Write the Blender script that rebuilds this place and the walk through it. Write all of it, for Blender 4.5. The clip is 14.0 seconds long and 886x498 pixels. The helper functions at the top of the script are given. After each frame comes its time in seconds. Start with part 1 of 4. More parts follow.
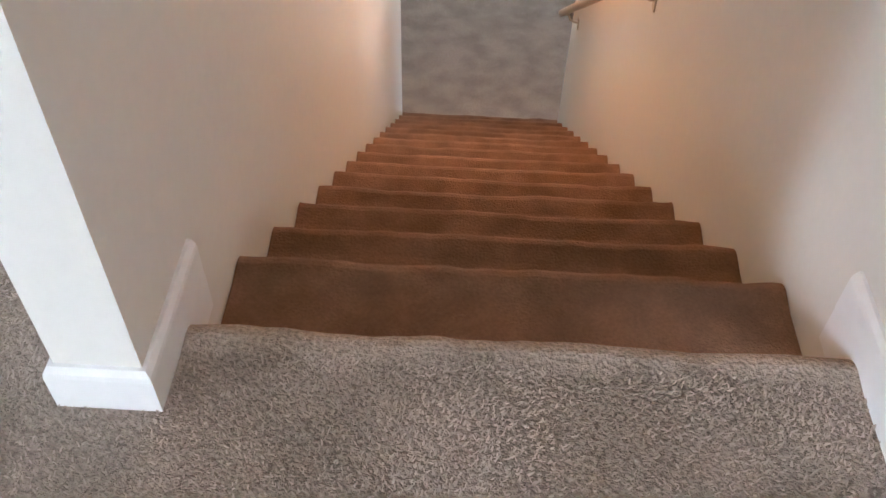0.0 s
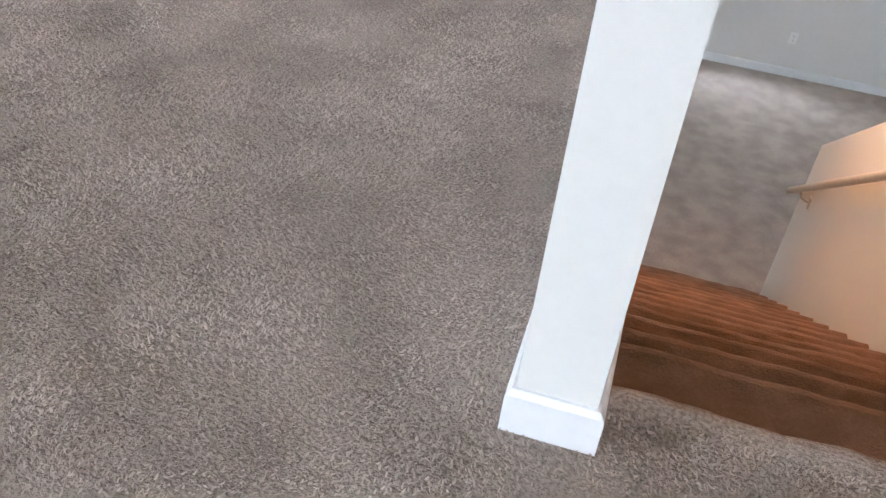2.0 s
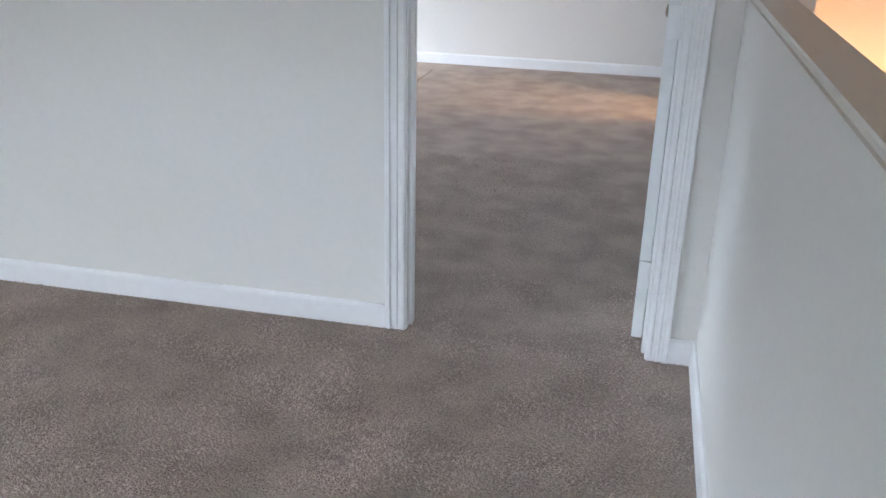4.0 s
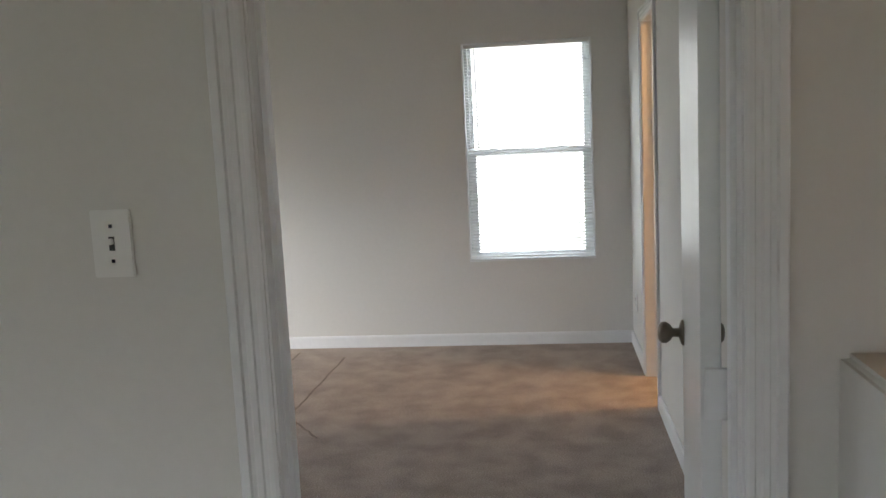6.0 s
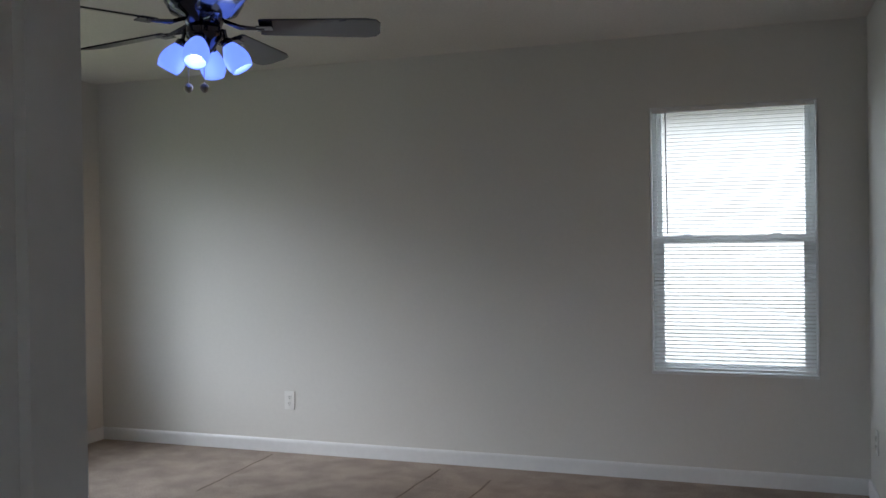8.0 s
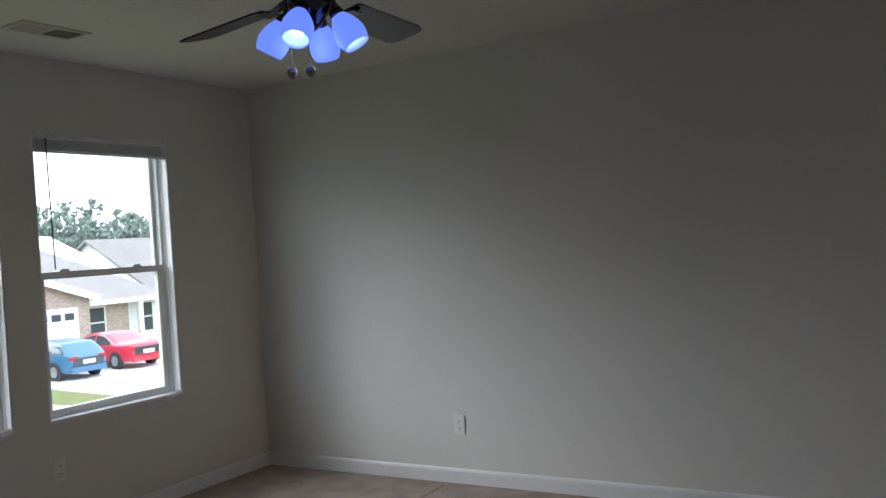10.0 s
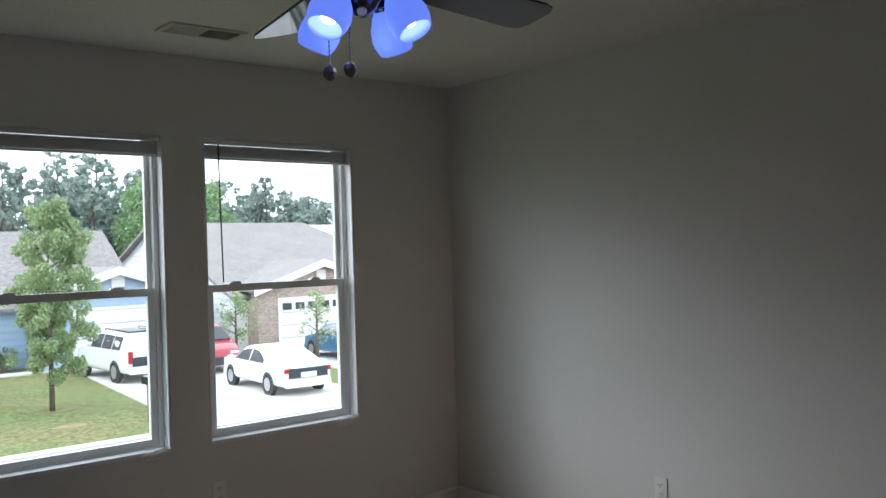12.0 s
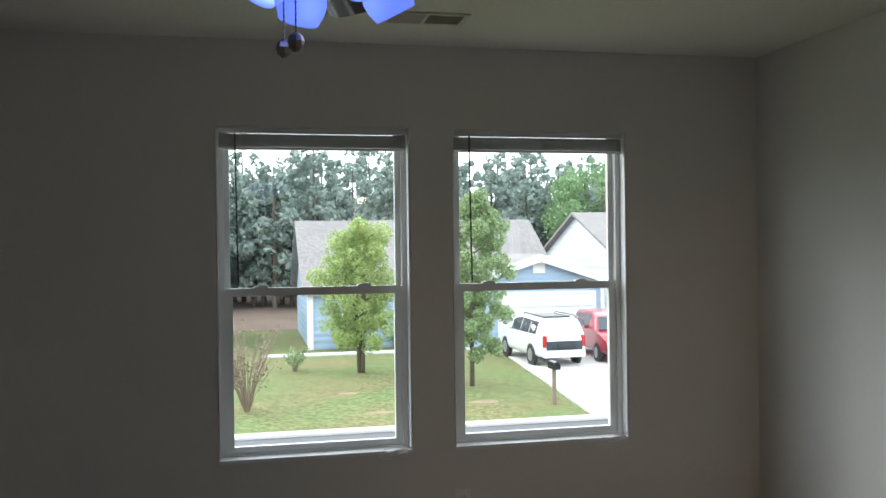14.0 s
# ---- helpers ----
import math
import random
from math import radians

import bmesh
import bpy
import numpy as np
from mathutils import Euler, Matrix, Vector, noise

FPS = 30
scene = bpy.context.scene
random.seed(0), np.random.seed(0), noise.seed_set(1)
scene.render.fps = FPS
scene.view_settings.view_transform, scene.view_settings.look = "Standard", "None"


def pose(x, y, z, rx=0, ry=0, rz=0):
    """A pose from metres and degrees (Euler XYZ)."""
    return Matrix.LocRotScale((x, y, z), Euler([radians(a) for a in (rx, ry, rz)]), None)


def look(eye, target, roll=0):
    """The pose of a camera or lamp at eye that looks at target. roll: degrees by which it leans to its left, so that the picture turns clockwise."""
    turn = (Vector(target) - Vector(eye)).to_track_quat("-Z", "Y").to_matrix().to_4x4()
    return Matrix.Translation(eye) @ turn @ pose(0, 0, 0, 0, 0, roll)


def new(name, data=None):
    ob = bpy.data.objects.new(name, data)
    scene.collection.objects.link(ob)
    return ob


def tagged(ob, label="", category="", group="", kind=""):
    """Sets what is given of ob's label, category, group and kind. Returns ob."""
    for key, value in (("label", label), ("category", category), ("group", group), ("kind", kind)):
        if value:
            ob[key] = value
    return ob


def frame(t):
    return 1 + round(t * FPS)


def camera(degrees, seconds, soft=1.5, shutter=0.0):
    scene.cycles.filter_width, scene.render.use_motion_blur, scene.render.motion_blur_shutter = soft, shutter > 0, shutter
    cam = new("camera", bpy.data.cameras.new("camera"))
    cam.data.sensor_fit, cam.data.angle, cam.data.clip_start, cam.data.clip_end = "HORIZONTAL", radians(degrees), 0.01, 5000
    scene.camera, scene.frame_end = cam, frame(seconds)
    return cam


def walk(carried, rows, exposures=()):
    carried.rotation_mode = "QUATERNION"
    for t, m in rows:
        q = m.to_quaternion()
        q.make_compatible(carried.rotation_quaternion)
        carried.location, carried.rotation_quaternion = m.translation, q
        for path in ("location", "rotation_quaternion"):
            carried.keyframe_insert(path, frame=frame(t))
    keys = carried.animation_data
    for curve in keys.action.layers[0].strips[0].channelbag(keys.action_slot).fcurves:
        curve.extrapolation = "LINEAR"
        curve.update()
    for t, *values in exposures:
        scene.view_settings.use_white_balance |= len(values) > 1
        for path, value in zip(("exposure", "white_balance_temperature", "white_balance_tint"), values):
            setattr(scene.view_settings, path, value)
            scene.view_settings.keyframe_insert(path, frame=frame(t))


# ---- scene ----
cam = camera(53.2, 14.0)
PATH = [
    (0, (0.399, -0.301, 1.05), (0.365, 1.06, -0.415), 1.9),
    (0.5, (0.344, -0.437, 0.992), (0.197, 0.978, -0.414), 0.9),
    (1, (0.256, -0.577, 1.038), (0.057, 0.863, -0.336), 3.7),
    (1.5, (0.115, -0.575, 1.028), (-0.158, 0.881, -0.316), 6.3),
    (2, (-0.062, -0.531, 1.015), (-0.398, 1.001, -0.227), 6.6),
    (2.5, (-0.143, -0.451, 1.056), (-0.549, 1.157, -0.063), 4.6),
    (3, (-0.185, -0.375, 1.060), (-0.666, 1.337, 0.143), 3.0),
    (3.5, (-0.214, -0.156, 1.257), (-0.716, 1.585, 0.410), 0.9), 
    (3.6, (-0.221, -0.137, 1.260), (-0.715, 1.624, 0.450), 0.9),
    (4, (-0.384, 0.055, 1.375), (-0.775, 1.860, 0.606), 1.3),
    (4.2, (-0.452, 0.142, 1.368), (-0.797, 1.978, 0.654), 1.4),
    (6.3, (-0.576, 1.309, 1.507), (-0.813, 3.28, 1.265), -2.9),
    (6.5, (-0.562, 1.406, 1.497), (-0.832, 3.374, 1.268), -0.8),
    (7, (-0.555, 1.714, 1.39), (-0.948, 3.673, 1.292), 0.1),
    (7.5, (-0.554, 1.945, 1.339), (-1.085, 3.878, 1.315), -0.7),
    (8, (-0.586, 2.152, 1.327), (-1.249, 4.044, 1.31), -0.8),
    (8.2, (-0.603, 2.233, 1.323), (-1.325, 4.103, 1.309), -0.9),
    (10.3, (-0.824, 2.956, 1.38), (-1.915, 4.633, 1.371), -2.9),
    (10.5, (-0.838, 3.05, 1.385), (-1.969, 4.7, 1.388), -2.1),
    (11, (-0.885, 3.278, 1.395), (-2.138, 4.837, 1.411), -2.5),
    (11.5, (-0.913, 3.509, 1.458), (-2.31, 4.941, 1.465), -2.5),
    (12, (-0.844, 3.699, 1.489), (-2.373, 4.988, 1.489), -1.7),
    (12.5, (-0.835, 3.928, 1.507), (-2.507, 5.026, 1.511), -1.9),
    (13, (-0.875, 4.165, 1.508), (-2.667, 5.052, 1.521), -1.7),
    (13.5, (-0.858, 4.419, 1.518), (-2.741, 5.092, 1.52), -0.7),
    (14, (-0.862, 4.645, 1.52), (-2.815, 5.076, 1.515), -0.7),
]
# White balance and brightness follow the clip's own camera.
walk(cam, [(t, look(eye, target, roll)) for t, eye, target, roll in PATH],
     [(0.0, 2.6, 5850, 10), (1.0, 2.65, 5800, 10), (1.5, 2.6, 5700, 10), (2.0, 2.65, 5650, 10), (3.0, 2.4, 5600, 10), (3.6, 2.1, 5600, 10), (4.2, 2.0, 5550, 10), (6.5, 0.55, 6350, 10), (7.0, 0.1, 5950, 10), (8.0, 0.05, 5850, 10), (10.5, -0.55, 5900, 10), (11.5, -0.65, 5900, 10), (12.5, -0.7, 5950, 10), (14.0, -0.55, 6100, 8)])

# ---- world and lights ----
world = bpy.data.worlds.new("overcast_sky")
scene.world = world
world.use_nodes = True
wn = world.node_tree.nodes
sky = wn.new("ShaderNodeTexSky")
sky.sky_type, sky.sun_disc = 'NISHITA', False
sky.sun_elevation, sky.sun_rotation = radians(48), radians(200)
sky.air_density, sky.dust_density, sky.ozone_density = 1.0, 6.0, 1.0
haze = wn.new("ShaderNodeMixRGB")
haze.inputs[0].default_value = 0.75
haze.inputs[2].default_value = (46.0, 48.0, 50.0, 1)
world.node_tree.links.new(sky.outputs[0], haze.inputs[1])
world.node_tree.links.new(haze.outputs[0], wn["Background"].inputs[0])
wn["Background"].inputs[1].default_value = 0.127


def lamp(name, kind, m, energy, colour, **more):
    data = bpy.data.lights.new(name, kind)
    data.energy, data.color = energy, colour
    for key, value in more.items():
        if key == "size":
            data.shape, data.size, data.size_y = 'RECTANGLE', value[0], value[1]
        elif key == "radius":
            data.shadow_soft_size = value
        elif key == "angle":
            data.angle = value
    ob = new(name, data)
    ob.matrix_world = m
    return ob


lamp("sun", 'SUN', look((-20, -14, 14), (0, 0, 0)), 3.3, (1.0, 0.97, 0.93), angle=radians(40))


# ---- materials ----
def material(name, colour, rough=0.6, metal=0.0, grain=0.0, grain_scale=60.0, stain=0.0, stain_scale=3.0,
             bump=0.0, bump_scale=200.0, spec=0.5, colour2=None, vary=0.0, stretch=(1, 1, 1), relief=0.004):
    """A surface with two scales of variation and a fine relief, at real-world size."""
    mat = bpy.data.materials.new(name)
    mat.use_nodes = True
    nodes, links = mat.node_tree.nodes, mat.node_tree.links
    bsdf = nodes["Principled BSDF"]
    bsdf.inputs["Roughness"].default_value = rough
    bsdf.inputs["Metallic"].default_value = metal
    bsdf.inputs["Specular IOR Level"].default_value = spec
    geo = nodes.new("ShaderNodeNewGeometry")
    scaled = nodes.new("ShaderNodeMapping")
    scaled.inputs["Scale"].default_value = stretch
    links.new(geo.outputs["Position"], scaled.inputs["Vector"])

    def noise_at(size, detail=4.0):
        n = nodes.new("ShaderNodeTexNoise")
        n.inputs["Scale"].default_value, n.inputs["Detail"].default_value = size, detail
        links.new(scaled.outputs[0], n.inputs["Vector"])
        return n.outputs["Fac"]

    def mixed(a, b, fac, kind='MIX'):
        m = nodes.new("ShaderNodeMixRGB")
        m.blend_type = kind
        for slot, value in ((1, a), (2, b)):
            if isinstance(value, tuple):
                m.inputs[slot].default_value = (*value, 1)
            else:
                links.new(value, m.inputs[slot])
        if isinstance(fac, float):
            m.inputs[0].default_value = fac
        else:
            links.new(fac, m.inputs[0])
        return m.outputs[0]

    def ramp(value, lo, hi):
        r = nodes.new("ShaderNodeMapRange")
        r.inputs["From Min"].default_value, r.inputs["From Max"].default_value = lo, hi
        links.new(value, r.inputs["Value"])
        return r.outputs[0]

    out = tuple(colour)
    dark = colour2 or tuple(c * 0.62 for c in colour)
    if stain:
        out = mixed(tuple(c * (1 - stain) + d * stain for c, d in zip(colour, dark)), tuple(colour), ramp(noise_at(stain_scale), 0.36, 0.62))
    if grain:
        fine = ramp(noise_at(grain_scale, 6.0), 0.36, 0.64)
        shade = mixed(tuple(1 - grain for _ in range(3)), tuple(1 + grain * 0.5 for _ in range(3)), fine)
        out = mixed(out, shade, 1.0, 'MULTIPLY')
    if vary:
        info = nodes.new("ShaderNodeObjectInfo")
        r = nodes.new("ShaderNodeMapRange")
        r.inputs["To Min"].default_value, r.inputs["To Max"].default_value = 1 - vary, 1 + vary
        links.new(info.outputs["Random"], r.inputs["Value"])
        out = mixed(out, r.outputs[0], 1.0, 'MULTIPLY')
    if isinstance(out, tuple):
        bsdf.inputs["Base Color"].default_value = (*out, 1)
    else:
        links.new(out, bsdf.inputs["Base Color"])
    if bump:
        b = nodes.new("ShaderNodeBump")
        b.inputs["Strength"].default_value = bump
        b.inputs["Distance"].default_value = relief
        links.new(noise_at(bump_scale, 3.0), b.inputs["Height"])
        links.new(b.outputs[0], bsdf.inputs["Normal"])
    return mat


def glow(name, colour, strength, base=(0.8, 0.8, 0.8)):
    mat = bpy.data.materials.new(name)
    mat.use_nodes = True
    bsdf = mat.node_tree.nodes["Principled BSDF"]
    bsdf.inputs["Base Color"].default_value = (*base, 1)
    bsdf.inputs["Emission Color"].default_value = (*colour, 1)
    bsdf.inputs["Emission Strength"].default_value = strength
    return mat


def glass_pane(name):
    mat = bpy.data.materials.new(name)
    mat.use_nodes = True
    nodes, links = mat.node_tree.nodes, mat.node_tree.links
    clear, shine, mix, fres = (nodes.new("ShaderNode" + k) for k in ("BsdfTransparent", "BsdfGlossy", "MixShader", "Fresnel"))
    clear.inputs[0].default_value = (0.93, 0.95, 0.94, 1)
    shine.inputs["Roughness"].default_value = 0.0
    fres.inputs[0].default_value = 1.45
    links.new(fres.outputs[0], mix.inputs[0])
    links.new(clear.outputs[0], mix.inputs[1])
    links.new(shine.outputs[0], mix.inputs[2])
    links.new(mix.outputs[0], nodes["Material Output"].inputs[0])
    return mat


M_CARPET = material("taupe_carpet", (0.47, 0.395, 0.345), 0.95, grain=0.27, grain_scale=150, stain=0.6, stain_scale=5.5, bump=0.65, bump_scale=150, spec=0.1, relief=0.012)
def pile_material(name, colour):
    """Twisted carpet yarn: each tuft a little lighter or darker, with broad brushed patches."""
    mat = material(name, colour, 0.95, stain=0.8, stain_scale=4.5, spec=0.05)
    nodes, links = mat.node_tree.nodes, mat.node_tree.links
    bsdf = nodes["Principled BSDF"]
    source = bsdf.inputs["Base Color"].links[0].from_socket
    geo, span, tint = (nodes.new("ShaderNode" + k) for k in ("NewGeometry", "MapRange", "MixRGB"))
    span.inputs["To Min"].default_value, span.inputs["To Max"].default_value = 0.80, 1.20
    tint.blend_type = 'MULTIPLY'
    tint.inputs[0].default_value = 1.0
    links.new(geo.outputs["Random Per Island"], span.inputs["Value"])
    links.new(source, tint.inputs[1])
    links.new(span.outputs[0], tint.inputs[2])
    links.new(tint.outputs[0], bsdf.inputs["Base Color"])
    return mat


M_PILE = pile_material("taupe_carpet_yarn", (0.53, 0.447, 0.395))
# Same taupe carpet as the landing; warm dim stairwell light put into its colour.
M_STAIR_WARM_DIM = material("stair_carpet_warm_dim_light", (0.27, 0.16, 0.105), 0.95, grain=0.10, grain_scale=140, stain=0.85, stain_scale=7.0, bump=0.45, bump_scale=190, spec=0.1, relief=0.010)
M_WALL = material("cream_wall_paint", (0.73, 0.72, 0.69), 0.75, grain=0.012, grain_scale=40, stain=0.05, stain_scale=1.2, bump=0.06, bump_scale=180, spec=0.25)
M_CEIL = material("ceiling_paint", (0.74, 0.72, 0.68), 0.85, grain=0.04, grain_scale=70, stain=0.04, bump=0.2, bump_scale=120, spec=0.2)
M_TRIM = material("white_trim_paint", (0.80, 0.81, 0.82), 0.35, grain=0.02, grain_scale=30, stain=0.04, stain_scale=5, bump=0.04, bump_scale=60)
M_DOOR = material("white_door_paint", (0.76, 0.78, 0.78), 0.32, grain=0.02, grain_scale=30, stain=0.04, stain_scale=4, bump=0.06, bump_scale=90)
M_VINYL = material("white_vinyl", (0.78, 0.80, 0.80), 0.4, stain=0.05, stain_scale=8, bump=0.02)
M_BLIND = material("white_blind_slat", (0.82, 0.82, 0.82), 0.5, stain=0.05, stain_scale=12)


def translucent(name, colour, share):
    """Thin plastic or leaf that lets a share of the light through."""
    mat = bpy.data.materials.new(name)
    mat.use_nodes = True
    nodes, links = mat.node_tree.nodes, mat.node_tree.links
    bsdf, thin, mix, info, tint = nodes["Principled BSDF"], *(nodes.new("ShaderNode" + k) for k in ("BsdfTranslucent", "MixShader", "NewGeometry", "MixRGB"))
    tint.inputs[1].default_value = (*[c * 0.7 for c in colour], 1)
    tint.inputs[2].default_value = (*[min(1, c * 1.15) for c in colour], 1)
    links.new(info.outputs["Random Per Island"], tint.inputs[0])
    links.new(tint.outputs[0], bsdf.inputs["Base Color"])
    links.new(tint.outputs[0], thin.inputs[0])
    bsdf.inputs["Roughness"].default_value = 0.55
    mix.inputs[0].default_value = share
    links.new(bsdf.outputs[0], mix.inputs[1])
    links.new(thin.outputs[0], mix.inputs[2])
    links.new(mix.outputs[0], nodes["Material Output"].inputs[0])
    return mat


M_SLAT = translucent("thin_white_slat", (0.85, 0.85, 0.85), 0.45)
M_GLASS = glass_pane("window_glass")
M_PLATE = material("white_plastic_plate", (0.82, 0.82, 0.80), 0.35, stain=0.04, stain_scale=20)
M_SLOT = material("dark_slot", (0.03, 0.03, 0.03), 0.6)
M_NICKEL = material("satin_nickel", (0.28, 0.25, 0.21), 0.3, 0.95, stain=0.15, stain_scale=40)
M_RAIL = material("tan_rail_paint", (0.55, 0.48, 0.38), 0.45, grain=0.08, grain_scale=40, stain=0.08)
M_WOODBLADE = material("dark_fan_blade", (0.030, 0.033, 0.045), 0.07, grain=0.3, grain_scale=18, stain=0.2, stretch=(1, 6, 1))
M_BLADETOP = material("pale_fan_blade_edge", (0.45, 0.42, 0.38), 0.4)
M_GUN = material("polished_gunmetal", (0.10, 0.10, 0.13), 0.15, 1.0, stain=0.1, stain_scale=30)
M_SHADE = glow("blue_glass_shade", (0.17, 0.27, 1.0), 1.3, (0.22, 0.30, 0.8))
M_BULB = glow("lit_bulb", (1.0, 0.95, 0.9), 9.0)
M_GRILLE = material("ceiling_vent_paint", (0.62, 0.59, 0.53), 0.5, stain=0.06)


# ---- building helpers ----
def box(bm, x0, x1, y0, y1, z0, z1):
    vs = [bm.verts.new((x, y, z)) for z in (z0, z1) for x, y in ((x0, y0), (x1, y0), (x1, y1), (x0, y1))]
    for f in ((3, 2, 1, 0), (4, 5, 6, 7), (0, 1, 5, 4), (1, 2, 6, 5), (2, 3, 7, 6), (3, 0, 4, 7)):
        bm.faces.new([vs[i] for i in f])
    return vs


def mesh_of(name, bm, mat, smooth=False):
    me = bpy.data.meshes.new(name)
    bmesh.ops.recalc_face_normals(bm, faces=bm.faces)
    bm.to_mesh(me)
    bm.free()
    me.materials.append(mat)
    if smooth:
        for p in me.polygons:
            p.use_smooth = True
    return me


def part(name, bm, mat, parent=None, label="", smooth=False, bevel=0.0, m=None):
    """Links a bmesh as one mesh object, under a thing or a part."""
    if bevel:
        bmesh.ops.bevel(bm, geom=list(bm.edges), offset=bevel, segments=2, affect='EDGES', clamp_overlap=True)
    ob = new(name, mesh_of(name, bm, mat, smooth))
    if parent:
        ob.parent = parent
    if m:
        ob.matrix_basis = m
    if label:
        ob["label"] = label
    return ob


def slab(name, mat, x0, x1, y0, y1, z0, z1, parent=None, label="", bevel=0.0):
    bm = bmesh.new()
    box(bm, x0, x1, y0, y1, z0, z1)
    return part(name, bm, mat, parent, label, bevel=bevel)


def setting(ob, label, category):
    return tagged(ob, label, category, kind="structure")


def thing(name, label, category, m=None, group=""):
    ob = new(name)
    ob.empty_display_size = 0.05
    if m:
        ob.matrix_basis = m
    return tagged(ob, label, category, group)


def extrude_profile(bm, profile, a, b):
    """A straight run of a closed profile of (offset, height) pairs between two maps from profile to space."""
    va, vb = [bm.verts.new(a(*p)) for p in profile], [bm.verts.new(b(*p)) for p in profile]
    n = len(profile)
    for i in range(n):
        bm.faces.new((va[i], va[(i + 1) % n], vb[(i + 1) % n], vb[i]))
    bm.faces.new(va[::-1])
    bm.faces.new(vb)


def lathe(bm, profile, steps=20, centre=(0, 0, 0), cap=True):
    """A turned solid from (radius, height) pairs, about the upright axis through centre."""
    rings = []
    for r, z in profile:
        rings.append([bm.verts.new((centre[0] + r * math.cos(2 * math.pi * i / steps), centre[1] + r * math.sin(2 * math.pi * i / steps), centre[2] + z)) for i in range(steps)])
    for a, b in zip(rings, rings[1:]):
        for i in range(steps):
            bm.faces.new((a[i], a[(i + 1) % steps], b[(i + 1) % steps], b[i]))
    if cap:
        bm.faces.new(rings[0][::-1])
        bm.faces.new(rings[-1])
    return rings


def tube(bm, points, radius, steps=8):
    """A round bar along a line of points; radius may be one number or one for each point."""
    pts = [Vector(p) for p in points]
    radii = radius if isinstance(radius, (list, tuple)) else [radius] * len(pts)
    rings = []
    for i, p in enumerate(pts):
        way = (pts[min(i + 1, len(pts) - 1)] - pts[max(i - 1, 0)]).normalized()
        side = way.cross(Vector((0, 0, 1)) if abs(way.z) < 0.95 else Vector((1, 0, 0))).normalized()
        up = side.cross(way)
        rings.append([bm.verts.new(p + radii[i] * (math.cos(2 * math.pi * k / steps) * side + math.sin(2 * math.pi * k / steps) * up)) for k in range(steps)])
    for a, b in zip(rings, rings[1:]):
        for i in range(steps):
            bm.faces.new((a[i], a[(i + 1) % steps], b[(i + 1) % steps], b[i]))
    bm.faces.new(rings[0][::-1])
    bm.faces.new(rings[-1])


def wall(name, label, axis, lo, hi, a, b, z0, z1, holes=(), mat=None):
    """A wall lo..hi thick across its axis ('x' or 'y'), from a to b along it, with holes (a0, a1, z0, z1) right through."""
    bm = bmesh.new()
    cuts = sorted({a, b, *[h[0] for h in holes], *[h[1] for h in holes]})
    for p, q in zip(cuts, cuts[1:]):
        mid = (p + q) / 2
        spans, low = [], z0
        for h in sorted((h for h in holes if h[0] < mid < h[1]), key=lambda h: h[2]):
            if h[2] > low:
                spans.append((low, h[2]))
            low = h[3]
        if low < z1:
            spans.append((low, z1))
        for s, e in spans:
            if axis == 'x':
                box(bm, lo, hi, p, q, s, e)
            else:
                box(bm, p, q, lo, hi, s, e)
    bmesh.ops.remove_doubles(bm, verts=bm.verts, dist=1e-5)
    seen = {}
    for f in bm.faces:
        seen.setdefault(tuple(round(c, 4) for c in f.calc_center_median()), []).append(f)
    bmesh.ops.delete(bm, geom=[f for fs in seen.values() if len(fs) > 1 for f in fs], context='FACES_ONLY')
    return setting(part(name, bm, mat or M_WALL), label, "wall")


# ---- the plan ----
H = 2.44                      # ceiling above the upper floor
KX0, KX1 = -0.126, -0.008     # knee wall
KY0 = 0.357                    # its free end
KTOP = 1.12
DY0, DY1 = 2.578, 2.672       # wall with the bedroom door
BX0, BX1 = -4.83, -0.028      # bedroom
BY1 = 7.125
SX1 = 1.000                   # far wall of the stairwell
RISE, RUN = 0.1712, 0.2475
SE_Y = 4.24                    # where the stair walls end below
SY1 = 3.90                     # far end of the stairwell opening
LOW = -16 * RISE              # lower floor
DX0, DX1 = -1.060, -0.264     # bedroom door opening
WZ0, WZ1 = 0.587, 2.062       # windows
LY0 = -3.6                    # loft's back wall
T = 0.14                      # outer walls
RY0, RY1 = 5.72, 6.30         # doorway in the bedroom's side wall
# Unseen windows, added and sized to bring daylight into the loft.
ADDED_LOFT_WINDOWS = ((-2.75, -1.75), (-0.6, 0.4))
BED_WINDOWS = ((4.511, 5.370), (5.567, 6.428))
SIDE_WINDOW = (-1.118, -0.265)
LR_Y1 = 8.03                  # far wall of the room below

# ---- floors, walls, ceilings ----
bm = bmesh.new()
box(bm, BX0 - T, KX1, LY0 - T, KY0, -0.3, 0.0)
box(bm, KX1, SX1, LY0 - T, KY0 + 0.10, -0.3, 0.0)
box(bm, BX0 - T, KX0, KY0, BY1 + T, -0.3, 0.0)
box(bm, KX0, KX1, DY0, BY1 + T, -0.3, 0.0)
box(bm, KX1, 2.4, SY1, BY1 + T, -0.3, 0.0)
setting(part("floor", bm, M_CARPET), "taupe cut-pile carpet with vacuum marks on the upper floor", "floor")
bm = bmesh.new()
box(bm, BX0 - T, 2.4, LY0 - T, BY1 + T, H, H + 0.12)
setting(part("ceiling", bm, M_CEIL), "off-white painted ceiling", "ceiling")

